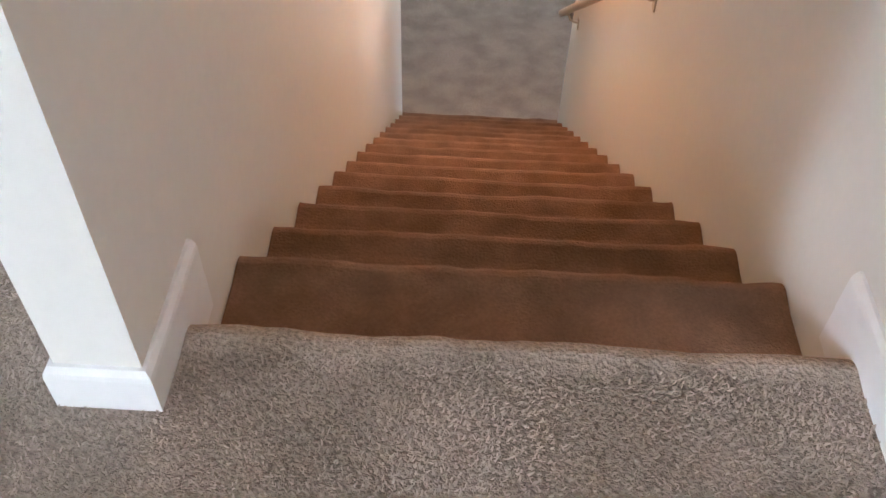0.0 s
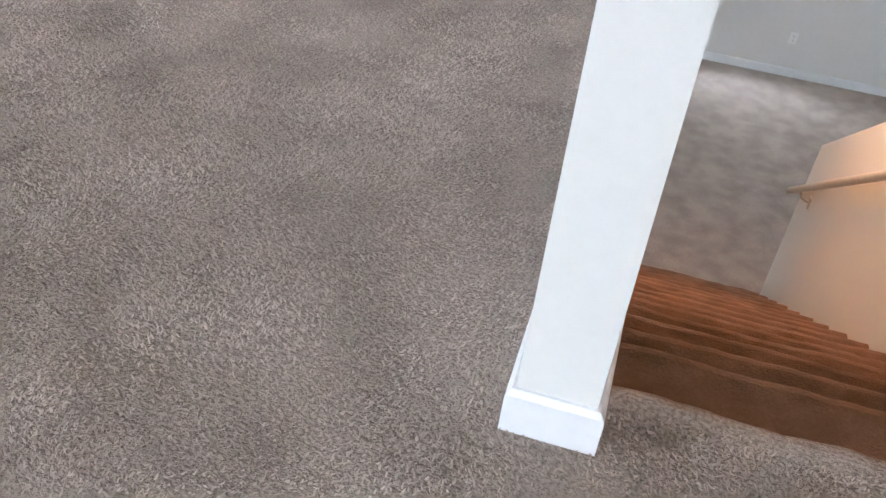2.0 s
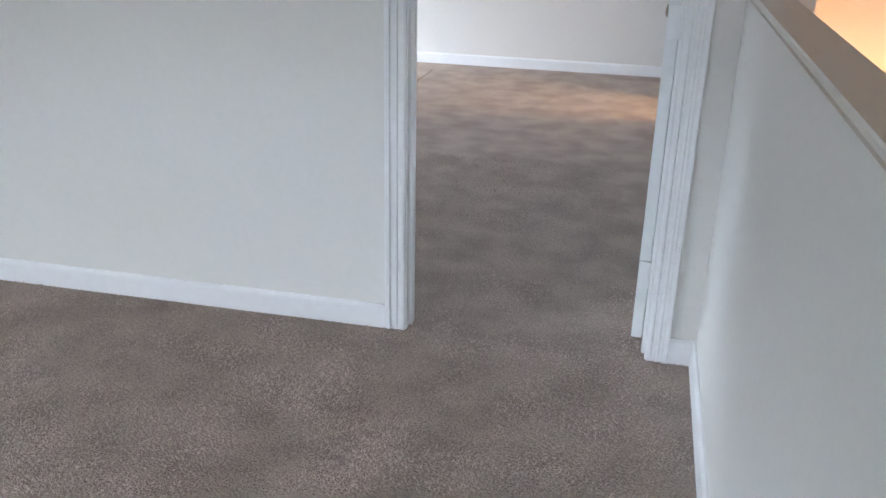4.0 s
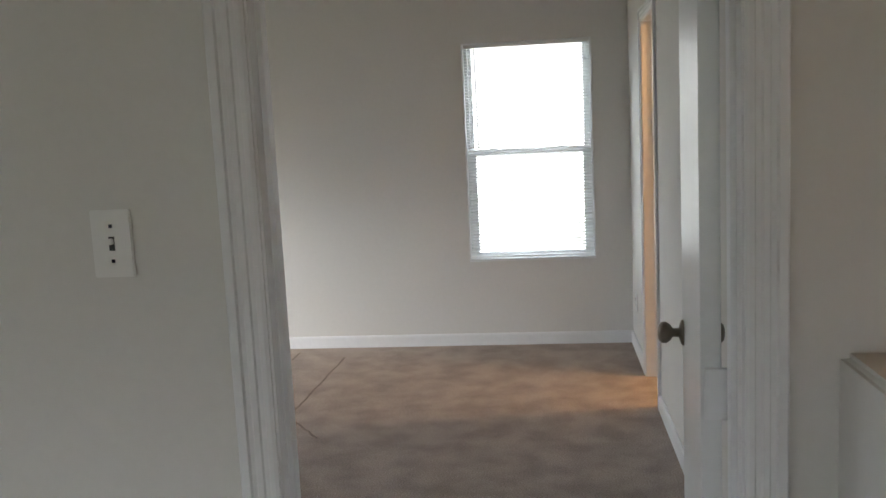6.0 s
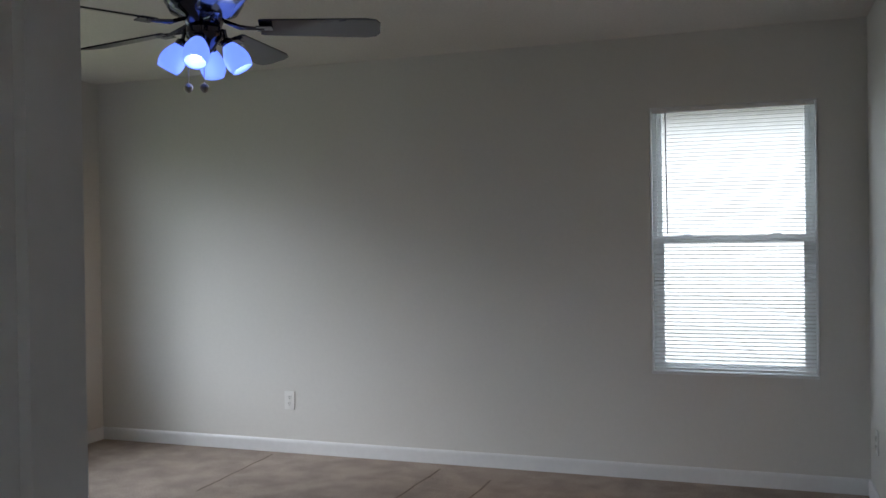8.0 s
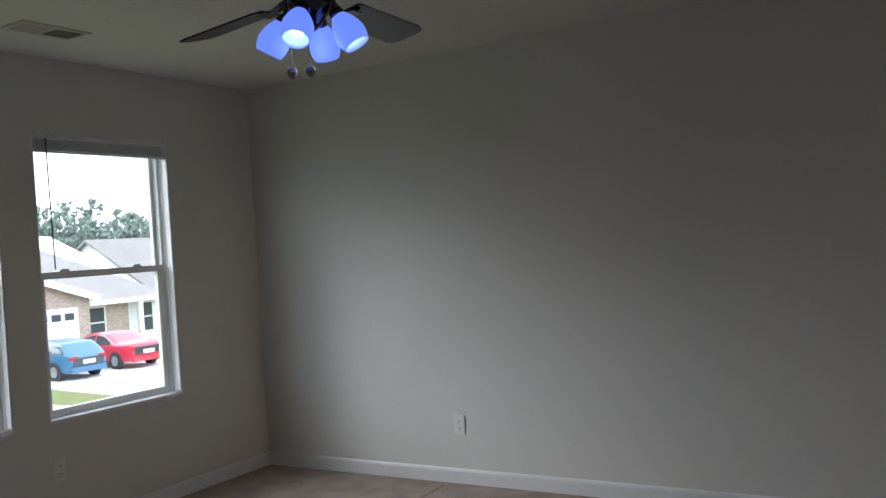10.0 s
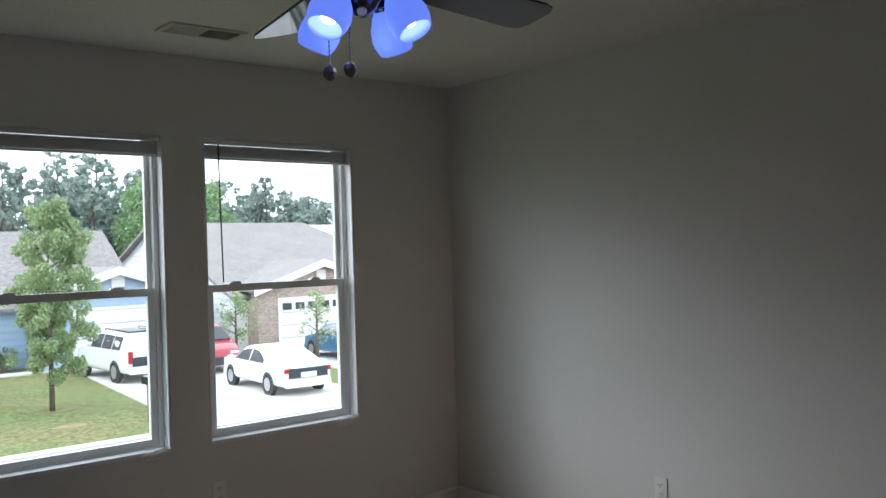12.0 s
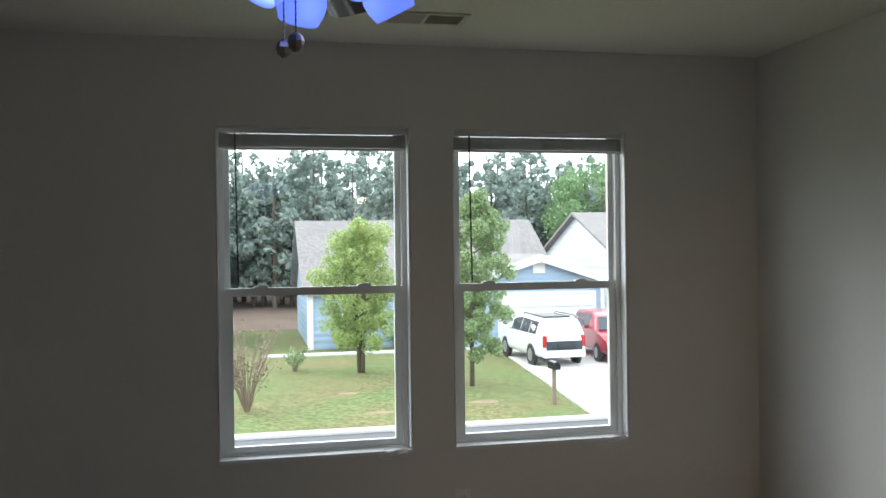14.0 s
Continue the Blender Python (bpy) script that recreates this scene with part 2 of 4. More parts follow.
wall("wall_west", "cream painted outer wall with street windows", 'x', BX0 - T, BX0, LY0 - T, BY1 + T, 0.0, H,
     [(a, b, WZ0, WZ1) for a, b in ADDED_LOFT_WINDOWS + BED_WINDOWS])
wall("wall_north", "cream painted bedroom wall with one window", 'y', BY1, BY1 + T, BX0, 2.4, 0.0, H, [(*SIDE_WINDOW, WZ0, WZ1 - 0.017)])
wall("wall_bedroom_door", "cream painted wall with a doorway", 'y', DY0, DY1, BX0, KX1, 0.0, H, [(DX0, DX1, 0.0, 2.045)])
wall("wall_bedroom_side", "cream painted wall with a side doorway", 'x', BX1, BX1 + 0.09, DY1, BY1, 0.0, H, [(RY0, RY1, 0.0, 2.045)])
# The hole is unseen too, added so daylight reaches the stairhead from behind.
wall("wall_south", "cream painted wall of the loft with an added daylight opening", 'y', LY0 - T, LY0, BX0, SX1, 0.0, H, [(-0.4, 0.3, WZ0, WZ1)])
wall("wall_stair_upper", "cream painted stairwell wall", 'x', SX1, SX1 + T, LY0 - T, SY1, 0.0, H)
wall("wall_stair_end", "cream painted wall over the foot of the stairs", 'y', SY1 - 0.006, SY1 + 0.114, BX1 + 0.09, 2.26, -0.35, H)
wall("wall_side_room", "cream painted end wall of the side room", 'x', 2.26, 2.4, DY1, BY1, 0.0, H)
bm = bmesh.new()
box(bm, KX0, KX1, KY0, DY0, 0.0, KTOP)
bmesh.ops.bevel(bm, geom=[e for e in bm.edges if all(v.co.z > 1 for v in e.verts)], offset=0.012, segments=3, affect='EDGES')
setting(part("wall_knee", bm, M_WALL, smooth=False), "cream painted knee wall beside the stairs", "wall")

# stairwell below the upper floor
bm = bmesh.new()
box(bm, KX0 + 0.001, KX1, KY0, DY0 - 0.001, LOW, 0.0)
box(bm, KX0 + 0.001, KX1, DY0 - 0.001, SE_Y, LOW, -0.3)
setting(part("wall_stair_inner", bm, M_WALL), "cream painted stair wall below the upper floor", "wall")
bm = bmesh.new()
prof = [(KY0 + 0.19, LOW), (KY0 + 0.19, 0.0), (KY0 + 1.9, 0.0), (KY0 + 1.9, -0.05), (SE_Y, -1.44), (SE_Y, LOW)]
extrude_profile(bm, prof, lambda y, z: (SX1, y, z), lambda y, z: (SX1 + 0.12, y, z))
setting(part("wall_stair_outer", bm, M_WALL), "cream painted stair wall with a sloping top", "wall")
bm = bmesh.new()
box(bm, KX1, SX1, KY0 + 0.02, KY0 + 0.06, LOW, -0.3)
setting(part("wall_under_landing", bm, M_WALL), "plain wall closing the stairs under the landing", "wall")

# room below
setting(slab("floor_lower", M_CARPET, -4.9, 5.5, -0.2, LR_Y1 + 0.2, LOW - 0.2, LOW), "taupe carpet of the room below", "floor")
setting(slab("ceiling_lower", M_CEIL, KX1 - 4.8, 5.5, SY1, LR_Y1 + 0.2, -0.34, -0.302), "ceiling of the room below", "ceiling")
setting(slab("ceiling_lower_side", M_CEIL, SX1 + 0.121, 5.5, -0.2, SY1, -0.34, -0.302), "ceiling of the room below", "ceiling")
wall("wall_lower_far", "grey-white wall of the room below with a window", 'y', LR_Y1, LR_Y1 + T, -4.9, 5.5, LOW, -0.34, [(0.35, 1.16, LOW + 0.76, -0.7)])
wall("wall_lower_east", "plain wall of the room below", 'x', 5.36, 5.5, -0.2, LR_Y1, LOW, -0.34, [(5.3, 6.2, LOW + 0.7, -0.8)])
wall("wall_lower_west", "plain wall of the room below", 'x', -4.9, -4.76, -0.2, LR_Y1, LOW, -0.34, [(5.3, 6.2, LOW + 0.7, -0.8)])
wall("wall_lower_south", "plain wall of the room below", 'y', -0.2, -0.06, -4.76, 5.36, LOW, -0.34)

# ---- baseboards and casings ----
BASE = [(0, 0), (0.014, 0), (0.014, 0.066), (0.0125, 0.074), (0.0085, 0.080), (0.006, 0.083), (0, 0.083)]


def baseboard(name, p, q, n, z=0.0, mitre=(0, 0), mat=None):
    """A moulded skirting from p to q on the floor, standing out along n; mitre lengthens its ends by their depth."""
    d = Vector((q[0] - p[0], q[1] - p[1], 0)).normalized()
    bm = bmesh.new()
    extrude_profile(bm, BASE,
                    lambda o, h: (p[0] + n[0] * o - d.x * o * mitre[0], p[1] + n[1] * o - d.y * o * mitre[0], z + h),
                    lambda o, h: (q[0] + n[0] * o + d.x * o * mitre[1], q[1] + n[1] * o + d.y * o * mitre[1], z + h))
    return setting(part(name, bm, mat or M_TRIM), "white painted moulded baseboard", "baseboard")


CAS = 0.066
CASING = [(0, 0), (0, 0.009), (0.006, 0.0125), (0.013, 0.0125), (0.016, 0.0095), (0.024, 0.0095), (0.027, 0.013), (0.036, 0.013),
          (0.039, 0.0105), (0.047, 0.0105), (0.050, 0.0165), (0.063, 0.0165), (0.066, 0.014), (0.066, 0)]


def casing(name, axis, face, sign, a, b, top):
    """Moulded trim round a doorway a..b in a wall face, mitred at its head."""
    bm = bmesh.new()
    for s, e in ((a, -1), (b, 1)):
        def at(off, out, zz, s=s, e=e):
            u = s + e * (off + 0.004)
            return (u, face + sign * out, zz) if axis == 'y' else (face + sign * out, u, zz)
        extrude_profile(bm, CASING, lambda o, h: at(o, h, 0.0), lambda o, h: at(o, h, top + 0.004 + o))
    def head(off, out, s, e):
        u = s + e * (off + 0.004)
        return (u, face + sign * out, top + 0.004 + off) if axis == 'y' else (face + sign * out, u, top + 0.004 + off)
    extrude_profile(bm, CASING, lambda o, h: head(o, h, a, -1), lambda o, h: head(o, h, b, 1))
    return setting(part(name, bm, M_TRIM), "white painted fluted door casing", "trim")


casing("trim_bedroom_door", 'y', DY0, -1, DX0 + 0.012, DX1 - 0.012, 2.033)
casing("trim_bedroom_door_inner", 'y', DY1, 1, DX0 + 0.012, DX1 - 0.012, 2.033)
casing("trim_side_door", 'x', BX1, -1, RY0 + 0.012, RY1 - 0.012, 2.033)
C = CAS - 0.008
baseboard("baseboard_knee_loft", (KX0, KY0), (KX0, DY0), (-1, 0), mitre=(1, -1))
baseboard("baseboard_knee_end", (KX0, KY0), (KX1, KY0), (0, -1), mitre=(1, 1))
baseboard("baseboard_knee_stair", (KX1, KY0), (KX1, 0.592), (1, 0), mitre=(1, 0))
baseboard("baseboard_stair_far", (SX1, 0.596), (SX1, LY0), (-1, 0))
for x0, x1 in ((KX1, KX1 + 0.014), (SX1 - 0.014, SX1)):
    setting(slab("trim_stair_skirt", M_TRIM, x0, x1, 0.47, 0.594, -0.075, 0.0), "white painted skirt board at the head of the stairs", "trim")
baseboard("baseboard_loft_a", (BX0, DY0), (DX0 - C, DY0), (0, -1), mitre=(-1, 0))
baseboard("baseboard_loft_b", (DX1 + C, DY0), (KX0, DY0), (0, -1), mitre=(0, -1))
baseboard("baseboard_loft_west", (BX0, LY0), (BX0, DY0), (1, 0), mitre=(0, -1))
baseboard("baseboard_loft_south", (BX0, LY0), (SX1, LY0), (0, 1))
baseboard("baseboard_bed_north", (BX0, BY1), (BX1, BY1), (0, -1), mitre=(-1, -1))
baseboard("baseboard_bed_west", (BX0, DY1), (BX0, BY1), (1, 0), mitre=(-1, -1))
baseboard("baseboard_bed_south", (BX0, DY1), (DX0 - C, DY1), (0, 1), mitre=(-1, 0))
baseboard("baseboard_bed_south_b", (DX1 + C, DY1), (BX1, DY1), (0, 1), mitre=(0, -1))
baseboard("baseboard_bed_side_a", (BX1, DY1), (BX1, RY0 - C), (-1, 0), mitre=(-1, 0))
baseboard("baseboard_bed_side_b", (BX1, RY1 + C), (BX1, BY1), (-1, 0), mitre=(0, -1))
baseboard("baseboard_lower", (-4.7, LR_Y1), (5.3, LR_Y1), (0, -1), LOW)

# jambs with their stops
def jamb(name, axis, lo, hi, a, b, top, stop_at):
    bm = bmesh.new()
    def put(u0, u1, v0, v1, z0, z1):
        if axis == 'y':
            box(bm, u0, u1, v0, v1, z0, z1)
        else:
            box(bm, v0, v1, u0, u1, z0, z1)
    put(a, a + 0.012, lo, hi, 0, top)
    put(b - 0.012, b, lo, hi, 0, top)
    put(a + 0.012, b - 0.012, lo, hi, top - 0.012, top)
    put(a + 0.012, a + 0.022, stop_at, stop_at + 0.03, 0, top - 0.012)
    put(b - 0.022, b - 0.012, stop_at, stop_at + 0.03, 0, top - 0.012)
    put(a + 0.022, b - 0.022, stop_at, stop_at + 0.03, top - 0.022, top - 0.012)
    return setting(part(name, bm, M_TRIM), "white painted door jamb with its stop", "trim")


jamb("trim_bedroom_jamb", 'y', DY0 - 0.002, DY1 + 0.002, DX0, DX1, 2.045, DY0 + 0.035)
jamb("trim_side_jamb", 'x', BX1 - 0.002, BX1 + 0.092, RY0, RY1, 2.045, BX1 + 0.05)

# ---- stairs ----
stairs = setting(thing("stairs", "carpeted staircase going down between walls, warm dim light in its colour", "stairs"), "carpeted staircase going down between two walls, warm dim light in its brown", "stairs")
NOSING = [0.508] + [0.557 + RUN * k for k in range(1, 16)]
for k in range(0, 16):
    z, y = -RISE * k, NOSING[k]
    back = y - 0.07 if k == 0 else NOSING[k - 1] - 0.042
    zn = -RISE * (k + 1)
    bm = bmesh.new()
    # side profile of one carpeted step: bullnose, riser leaning in, tread to the next
    prof = [(back, z)]
    prof.append((y - 0.085, z - 0.002))
    for i in range(9):
        a = math.pi / 2 - math.pi * i / 8 * 0.95
        prof.append((y - 0.036 + 0.036 * math.cos(a), z - 0.026 + 0.032 * math.sin(a)))
    prof += [(y - 0.040, z - 0.070), (y - 0.045, zn - 0.02), (back, zn - 0.02)]
    n = 60
    rows = []
    for j in range(n + 1):
        x = KX1 + 0.002 + (SX1 - KX1 - 0.004) * j / n
        wob = 0.006 * noise.noise(Vector((x * 6, k * 3.1, 0))) + 0.003 * noise.noise(Vector((x * 23, k * 5.3, 2)))
        rows.append([bm.verts.new((x, py + wob * (1 if 0 < i < 12 else 0), pz + wob * 0.6 * (1 if 0 < i < 12 else 0))) for i, (py, pz) in enumerate(prof)])
    for r0, r1 in zip(rows, rows[1:]):
        for i in range(len(prof)):
            j = (i + 1) % len(prof)
            bm.faces.new((r0[i], r0[j], r1[j], r1[i]))
    bm.faces.new(rows[0])
    bm.faces.new(rows[-1][::-1])
    # Steps below the landing take the carpet colour with warm dimness painted in.
    part("step", bm, M_CARPET if k == 0 else M_STAIR_WARM_DIM, stairs, smooth=False)

rail = thing("handrail", "tan painted round wooden handrail on metal brackets", "handrail")
bm = bmesh.new()
RX = SX1 - 0.065
tube(bm, [(RX, 4.27, -1.79), (RX, 4.22, -1.755), (RX, 1.35, 0.23), (RX, 1.05, 0.44)], 0.021, 12)
part("rail", bm, M_RAIL, rail, smooth=True)
for y in (3.98, 2.28, 1.25):
    z = -1.755 + (4.22 - y) * 0.6916
    bm = bmesh.new()
    tube(bm, [(SX1 - 0.004, y, z - 0.075), (SX1 - 0.02, y, z - 0.075), (SX1 - 0.05, y, z - 0.06), (RX, y, z - 0.018)], 0.006, 8)
    box(bm, SX1 - 0.006, SX1 - 0.0005, y - 0.02, y + 0.02, z - 0.11, z - 0.045)
    part("bracket", bm, M_RAIL, rail)


# ---- carpet pile ----
def tufts(name, label, mat, spots, length, width, seed):
    """Leaning yarn ends on the carpet: one narrow blade at each spot (x, y, z), brushed in drifting directions."""
    rng = np.random.default_rng(seed)
    p = np.asarray(spots)
    n = len(p)
    drift = 2.4 * np.sin(p[:, 0] * 5.1 + 1.7 * np.sin(p[:, 1] * 3.3)) + 1.6 * np.sin(p[:, 1] * 7.3 - p[:, 0] * 2.2)
    a = drift + rng.normal(0, 1.1, n)
    lean = rng.uniform(0.7, 2.0, n)
    up = length * rng.uniform(0.7, 1.25, n)
    way = np.stack((np.cos(a) * lean, np.sin(a) * lean, np.ones(n)), 1)
    way = way / np.linalg.norm(way, axis=1, keepdims=True) * up[:, None]
    b = rng.uniform(0, 2 * math.pi, n)
    side = np.stack((np.cos(b), np.sin(b), np.zeros(n)), 1) * (width * rng.uniform(0.7, 1.3, n))[:, None] / 2
    curl = np.stack((-np.sin(a), np.cos(a), np.zeros(n)), 1) * (rng.normal(0, 0.25, n) * up)[:, None]
    foot = p - np.array((0, 0, 0.002))
    mid = foot + way * 0.55
    tip = foot + way + curl
    verts = np.stack((foot - side, foot + side, mid + side, mid - side, tip + side * 0.55, tip - side * 0.55), 1).reshape(-1, 3)
    base = np.arange(n)[:, None] * 6
    faces = np.concatenate((base + np.array((0, 1, 2, 3)), base + np.array((3, 2, 4, 5))), 1).reshape(-1, 4)
    me = bpy.data.meshes.new(name)
    me.from_pydata(verts.tolist(), [], faces.tolist())
    me.materials.append(mat)
    return tagged(new(name, me), label, "carpet", kind="stuff")


rng = np.random.default_rng(5)
fields = []
for x0, x1, y0, y1, per_m2 in ((-2.3, KX0 - 0.016, -0.35, 1.3, 42000), (-2.9, KX0 - 0.016, 1.3, DY0 - 0.016, 24000), (KX0 - 0.016, SX1 - 0.015, -0.35, KY0 - 0.016, 52000),
                               (KX1 + 0.015, SX1 - 0.015, KY0 - 0.016, 0.475, 52000), (DX0 + 0.02, DX1 - 0.02, DY0 - 0.016, 3.2, 13000), (-2.4, -0.4, 3.2, 4.6, 8000)):
    k = int((x1 - x0) * (y1 - y0) * per_m2)
    fields.append(np.stack((rng.uniform(x0, x1, k), rng.uniform(y0, y1, k), np.zeros(k)), 1))
tufts("carpet_pile", "taupe twisted carpet pile with brushed patches", M_PILE, np.concatenate(fields), 0.0095, 0.0033, 6)

# ---- windows ----
def window(name, label, m, width, z0, z1, blind, side=1):
    """A single-hung vinyl window in a frame of its own: u along the wall, v out of the room, z up; blind: 'up' or 'down'."""
    win = setting(thing(name, label, "window", m), label, "window")
    mid = (z0 + z1) / 2 + 0.005

    def ring(u0, u1, a, b, v0, v1, t, tb=None, tt=None):
        bm = bmesh.new()
        tb, tt = tb or t, tt or t
        box(bm, u0, u0 + t, v0, v1, a, b)
        box(bm, u1 - t, u1, v0, v1, a, b)
        box(bm, u0 + t, u1 - t, v0, v1, a, a + tb)
        box(bm, u0 + t, u1 - t, v0, v1, b - tt, b)
        return bm
    part("window_frame", ring(0.002, width - 0.002, z0 + 0.012, z1 - 0.002, 0.062, 0.125, 0.030, 0.012, 0.008), M_VINYL, win)
    up = part("upper_sash", ring(0.03, width - 0.03, mid - 0.02, z1 - 0.010, 0.096, 0.118, 0.026, 0.026, 0.008), M_VINYL, win)
    low = part("lower_sash", ring(0.03, width - 0.03, z0 + 0.022, mid + 0.016, 0.068, 0.094, 0.036, 0.030), M_VINYL, win)
    for sash, a, b, v in ((up, mid, z1 - 0.016, 0.107), (low, z0 + 0.045, mid - 0.01, 0.081)):
        bm = bmesh.new()
        vs = [bm.verts.new(p) for p in ((0.05, v, a), (width - 0.05, v, a), (width - 0.05, v, b), (0.05, v, b))]
        bm.faces.new(vs)
        pane = part("pane", bm, M_GLASS, sash, "clear glass pane")
        pane.visible_shadow = False
    for u in (width * 0.22, width * 0.76):
        bm = bmesh.new()
        box(bm, u - 0.03, u + 0.03, 0.070, 0.092, mid + 0.016, mid + 0.024)
        box(bm, u - 0.016, u + 0.028, 0.074, 0.086, mid + 0.022, mid + 0.029)
        part("sash_lock", bm, M_VINYL, low, "grey sash lock")
    bm = bmesh.new()
    box(bm, 0.0, width, -0.006, 0.064, z0 - 0.004, z0 + 0.012)
    part("window_sill", bm, M_TRIM, win, bevel=0.002)
    bm = bmesh.new()
    box(bm, 0.002, 0.008, 0.001, 0.062, z0 + 0.012, z1)
    box(bm, width - 0.008, width - 0.002, 0.001, 0.062, z0 + 0.012, z1)
    box(bm, 0.008, width - 0.008, 0.001, 0.062, z1 - 0.006, z1 - 0.001)
    part("reveal", bm, M_TRIM, win)
    # the blind hangs inside the opening
    b = thing("window_blind", "white mini blind pulled up to the window head" if blind == 'up' else "white mini blind let down over the window", "window blind", m)
    bm = bmesh.new()
    box(bm, 0.012, width - 0.012, 0.012, 0.040, z1 - 0.030, z1 - 0.007)
    part("headrail", bm, M_BLIND, b, bevel=0.002)
    if blind == 'up':
        zz = z1 - 0.0355
        for i in range(24):
            bm = bmesh.new()
            off = 0.0015 * math.sin(i * 2.4)
            extrude_profile(bm, [(0.012 + off, 0.0), (0.026 + off, 0.0015), (0.040 + off, 0.0), (0.040 + off, 0.001), (0.026 + off, 0.0025), (0.012 + off, 0.001)],
                            lambda v, h: (0.014, v, zz + h), lambda v, h: (width - 0.014, v, zz + h))
            part("slat", bm, M_BLIND, b)
            zz -= 0.0024
        bottom = zz - 0.010
    else:
        gap = 0.0205
        i, zz = 0, z1 - 0.05
        while zz > z0 + 0.04:
            bm = bmesh.new()
            t = radians(7)
            c, s = 0.0125 * math.cos(t), 0.0125 * math.sin(t)
            extrude_profile(bm, [(0.026 - c, -s), (0.026, 0.0015), (0.026 + c, s), (0.026 + c, s + 0.0006), (0.026, 0.0021), (0.026 - c, -s + 0.0006)],
                            lambda v, h: (0.014, v, zz + h), lambda v, h: (width - 0.014, v, zz + h))
            part("slat", bm, M_SLAT, b)
            zz -= gap
        bottom = z0 + 0.022
    bm = bmesh.new()
    box(bm, 0.014, width - 0.014, 0.014, 0.038, bottom, bottom + 0.010)
    part("bottom_rail", bm, M_BLIND, b, bevel=0.002)
    bm = bmesh.new()
    tube(bm, [(0.085, 0.008, z1 - 0.03), (0.087, 0.007, z1 - 0.3), (0.092, 0.006, mid + 0.03)], 0.0035, 6)
    part("tilt_wand", bm, M_SLOT if blind == 'up' else M_GUN, b, "thin dark tilt wand")
    if blind == 'up':
        bm = bmesh.new()
        u = width - 0.05
        for o in (0.0, 0.007):
            tube(bm, [(u + o, 0.008, z1 - 0.03), (u - 0.004 + o, 0.008, mid), (u + 0.012 + o, 0.006, z0 + 0.3), (u + 0.01 + o, 0.004, z0 + 0.02)], 0.0016, 5)
        for r, q in ((0.055, 0.0), (0.075, 1.0), (0.045, 2.0), (0.065, 2.6)):
            tube(bm, [(u - 0.03 + r * math.cos(a * 0.5) * 1.1, -0.009 - 0.002 * q, z0 + 0.010 + 0.020 * math.sin(a * 0.5 + q) - 0.006 * q) for a in range(14)], 0.0021, 5)
        part("lift_cord", bm, M_BLIND, b, "white lift cord looped on the sill")
    return win


WEST = lambda y: Matrix(((0, -1, 0, BX0), (1, 0, 0, y), (0, 0, 1, 0), (0, 0, 0, 1)))
n = 1
for y0, y1 in BED_WINDOWS:
    window(f"window_{n}", "white vinyl single-hung window facing the street", WEST(y0), y1 - y0, WZ0, WZ1, 'up')
    n += 1
# Out of view: these only serve to light the loft.
for y0, y1 in ADDED_LOFT_WINDOWS:
    window(f"window_{n}", "unseen white vinyl single-hung window added to light the loft", WEST(y0), y1 - y0, WZ0, WZ1, 'up')
    n += 1
window(f"window_{n}", "white vinyl single-hung window behind a lowered blind", Matrix.Translation((SIDE_WINDOW[0], BY1, 0)), SIDE_WINDOW[1] - SIDE_WINDOW[0], WZ0, WZ1 - 0.017, 'down')

# ---- the bedroom door, standing open ----
door = setting(thing("door_1", "white painted flush bedroom door standing open", "door", pose(DX1 - 0.013, DY1 + 0.014, 0, 0, 0, -6)), "white painted flush bedroom door standing open", "door")
DW, DT, DH = 0.735, 0.035, 2.02
bm = bmesh.new()
box(bm, -DT - 0.010, -0.010, 0.004, DW, 0.012, DH)
leaf = part("leaf", bm, M_DOOR, door, bevel=0.0015)
for x, s in ((-DT - 0.010, -1), (-0.010, 1)):
    bm = bmesh.new()
    lathe(bm, [(0.032, 0), (0.032, 0.004), (0.026, 0.008), (0.012, 0.012), (0.011, 0.026), (0.020, 0.032), (0.027, 0.042), (0.027, 0.052), (0.020, 0.060), (0.008, 0.063)], 24)
    k = part("door_knob", bm, M_NICKEL, leaf, "satin nickel round door knob", smooth=True, m=pose(x, DW - 0.065, 0.968, 0, 90 * s, 0))
for z in (0.24, 1.02, 1.80):
    bm = bmesh.new()
    box(bm, -DT - 0.004, -0.001, -0.010, 0.0035, z - 0.045, z + 0.045)
    lathe(bm, [(0.006, z - 0.045), (0.006, z + 0.045)], 10, (0.004, 0.001, 0))
    part("hinge", bm, M_TRIM, door, "white painted hinge")


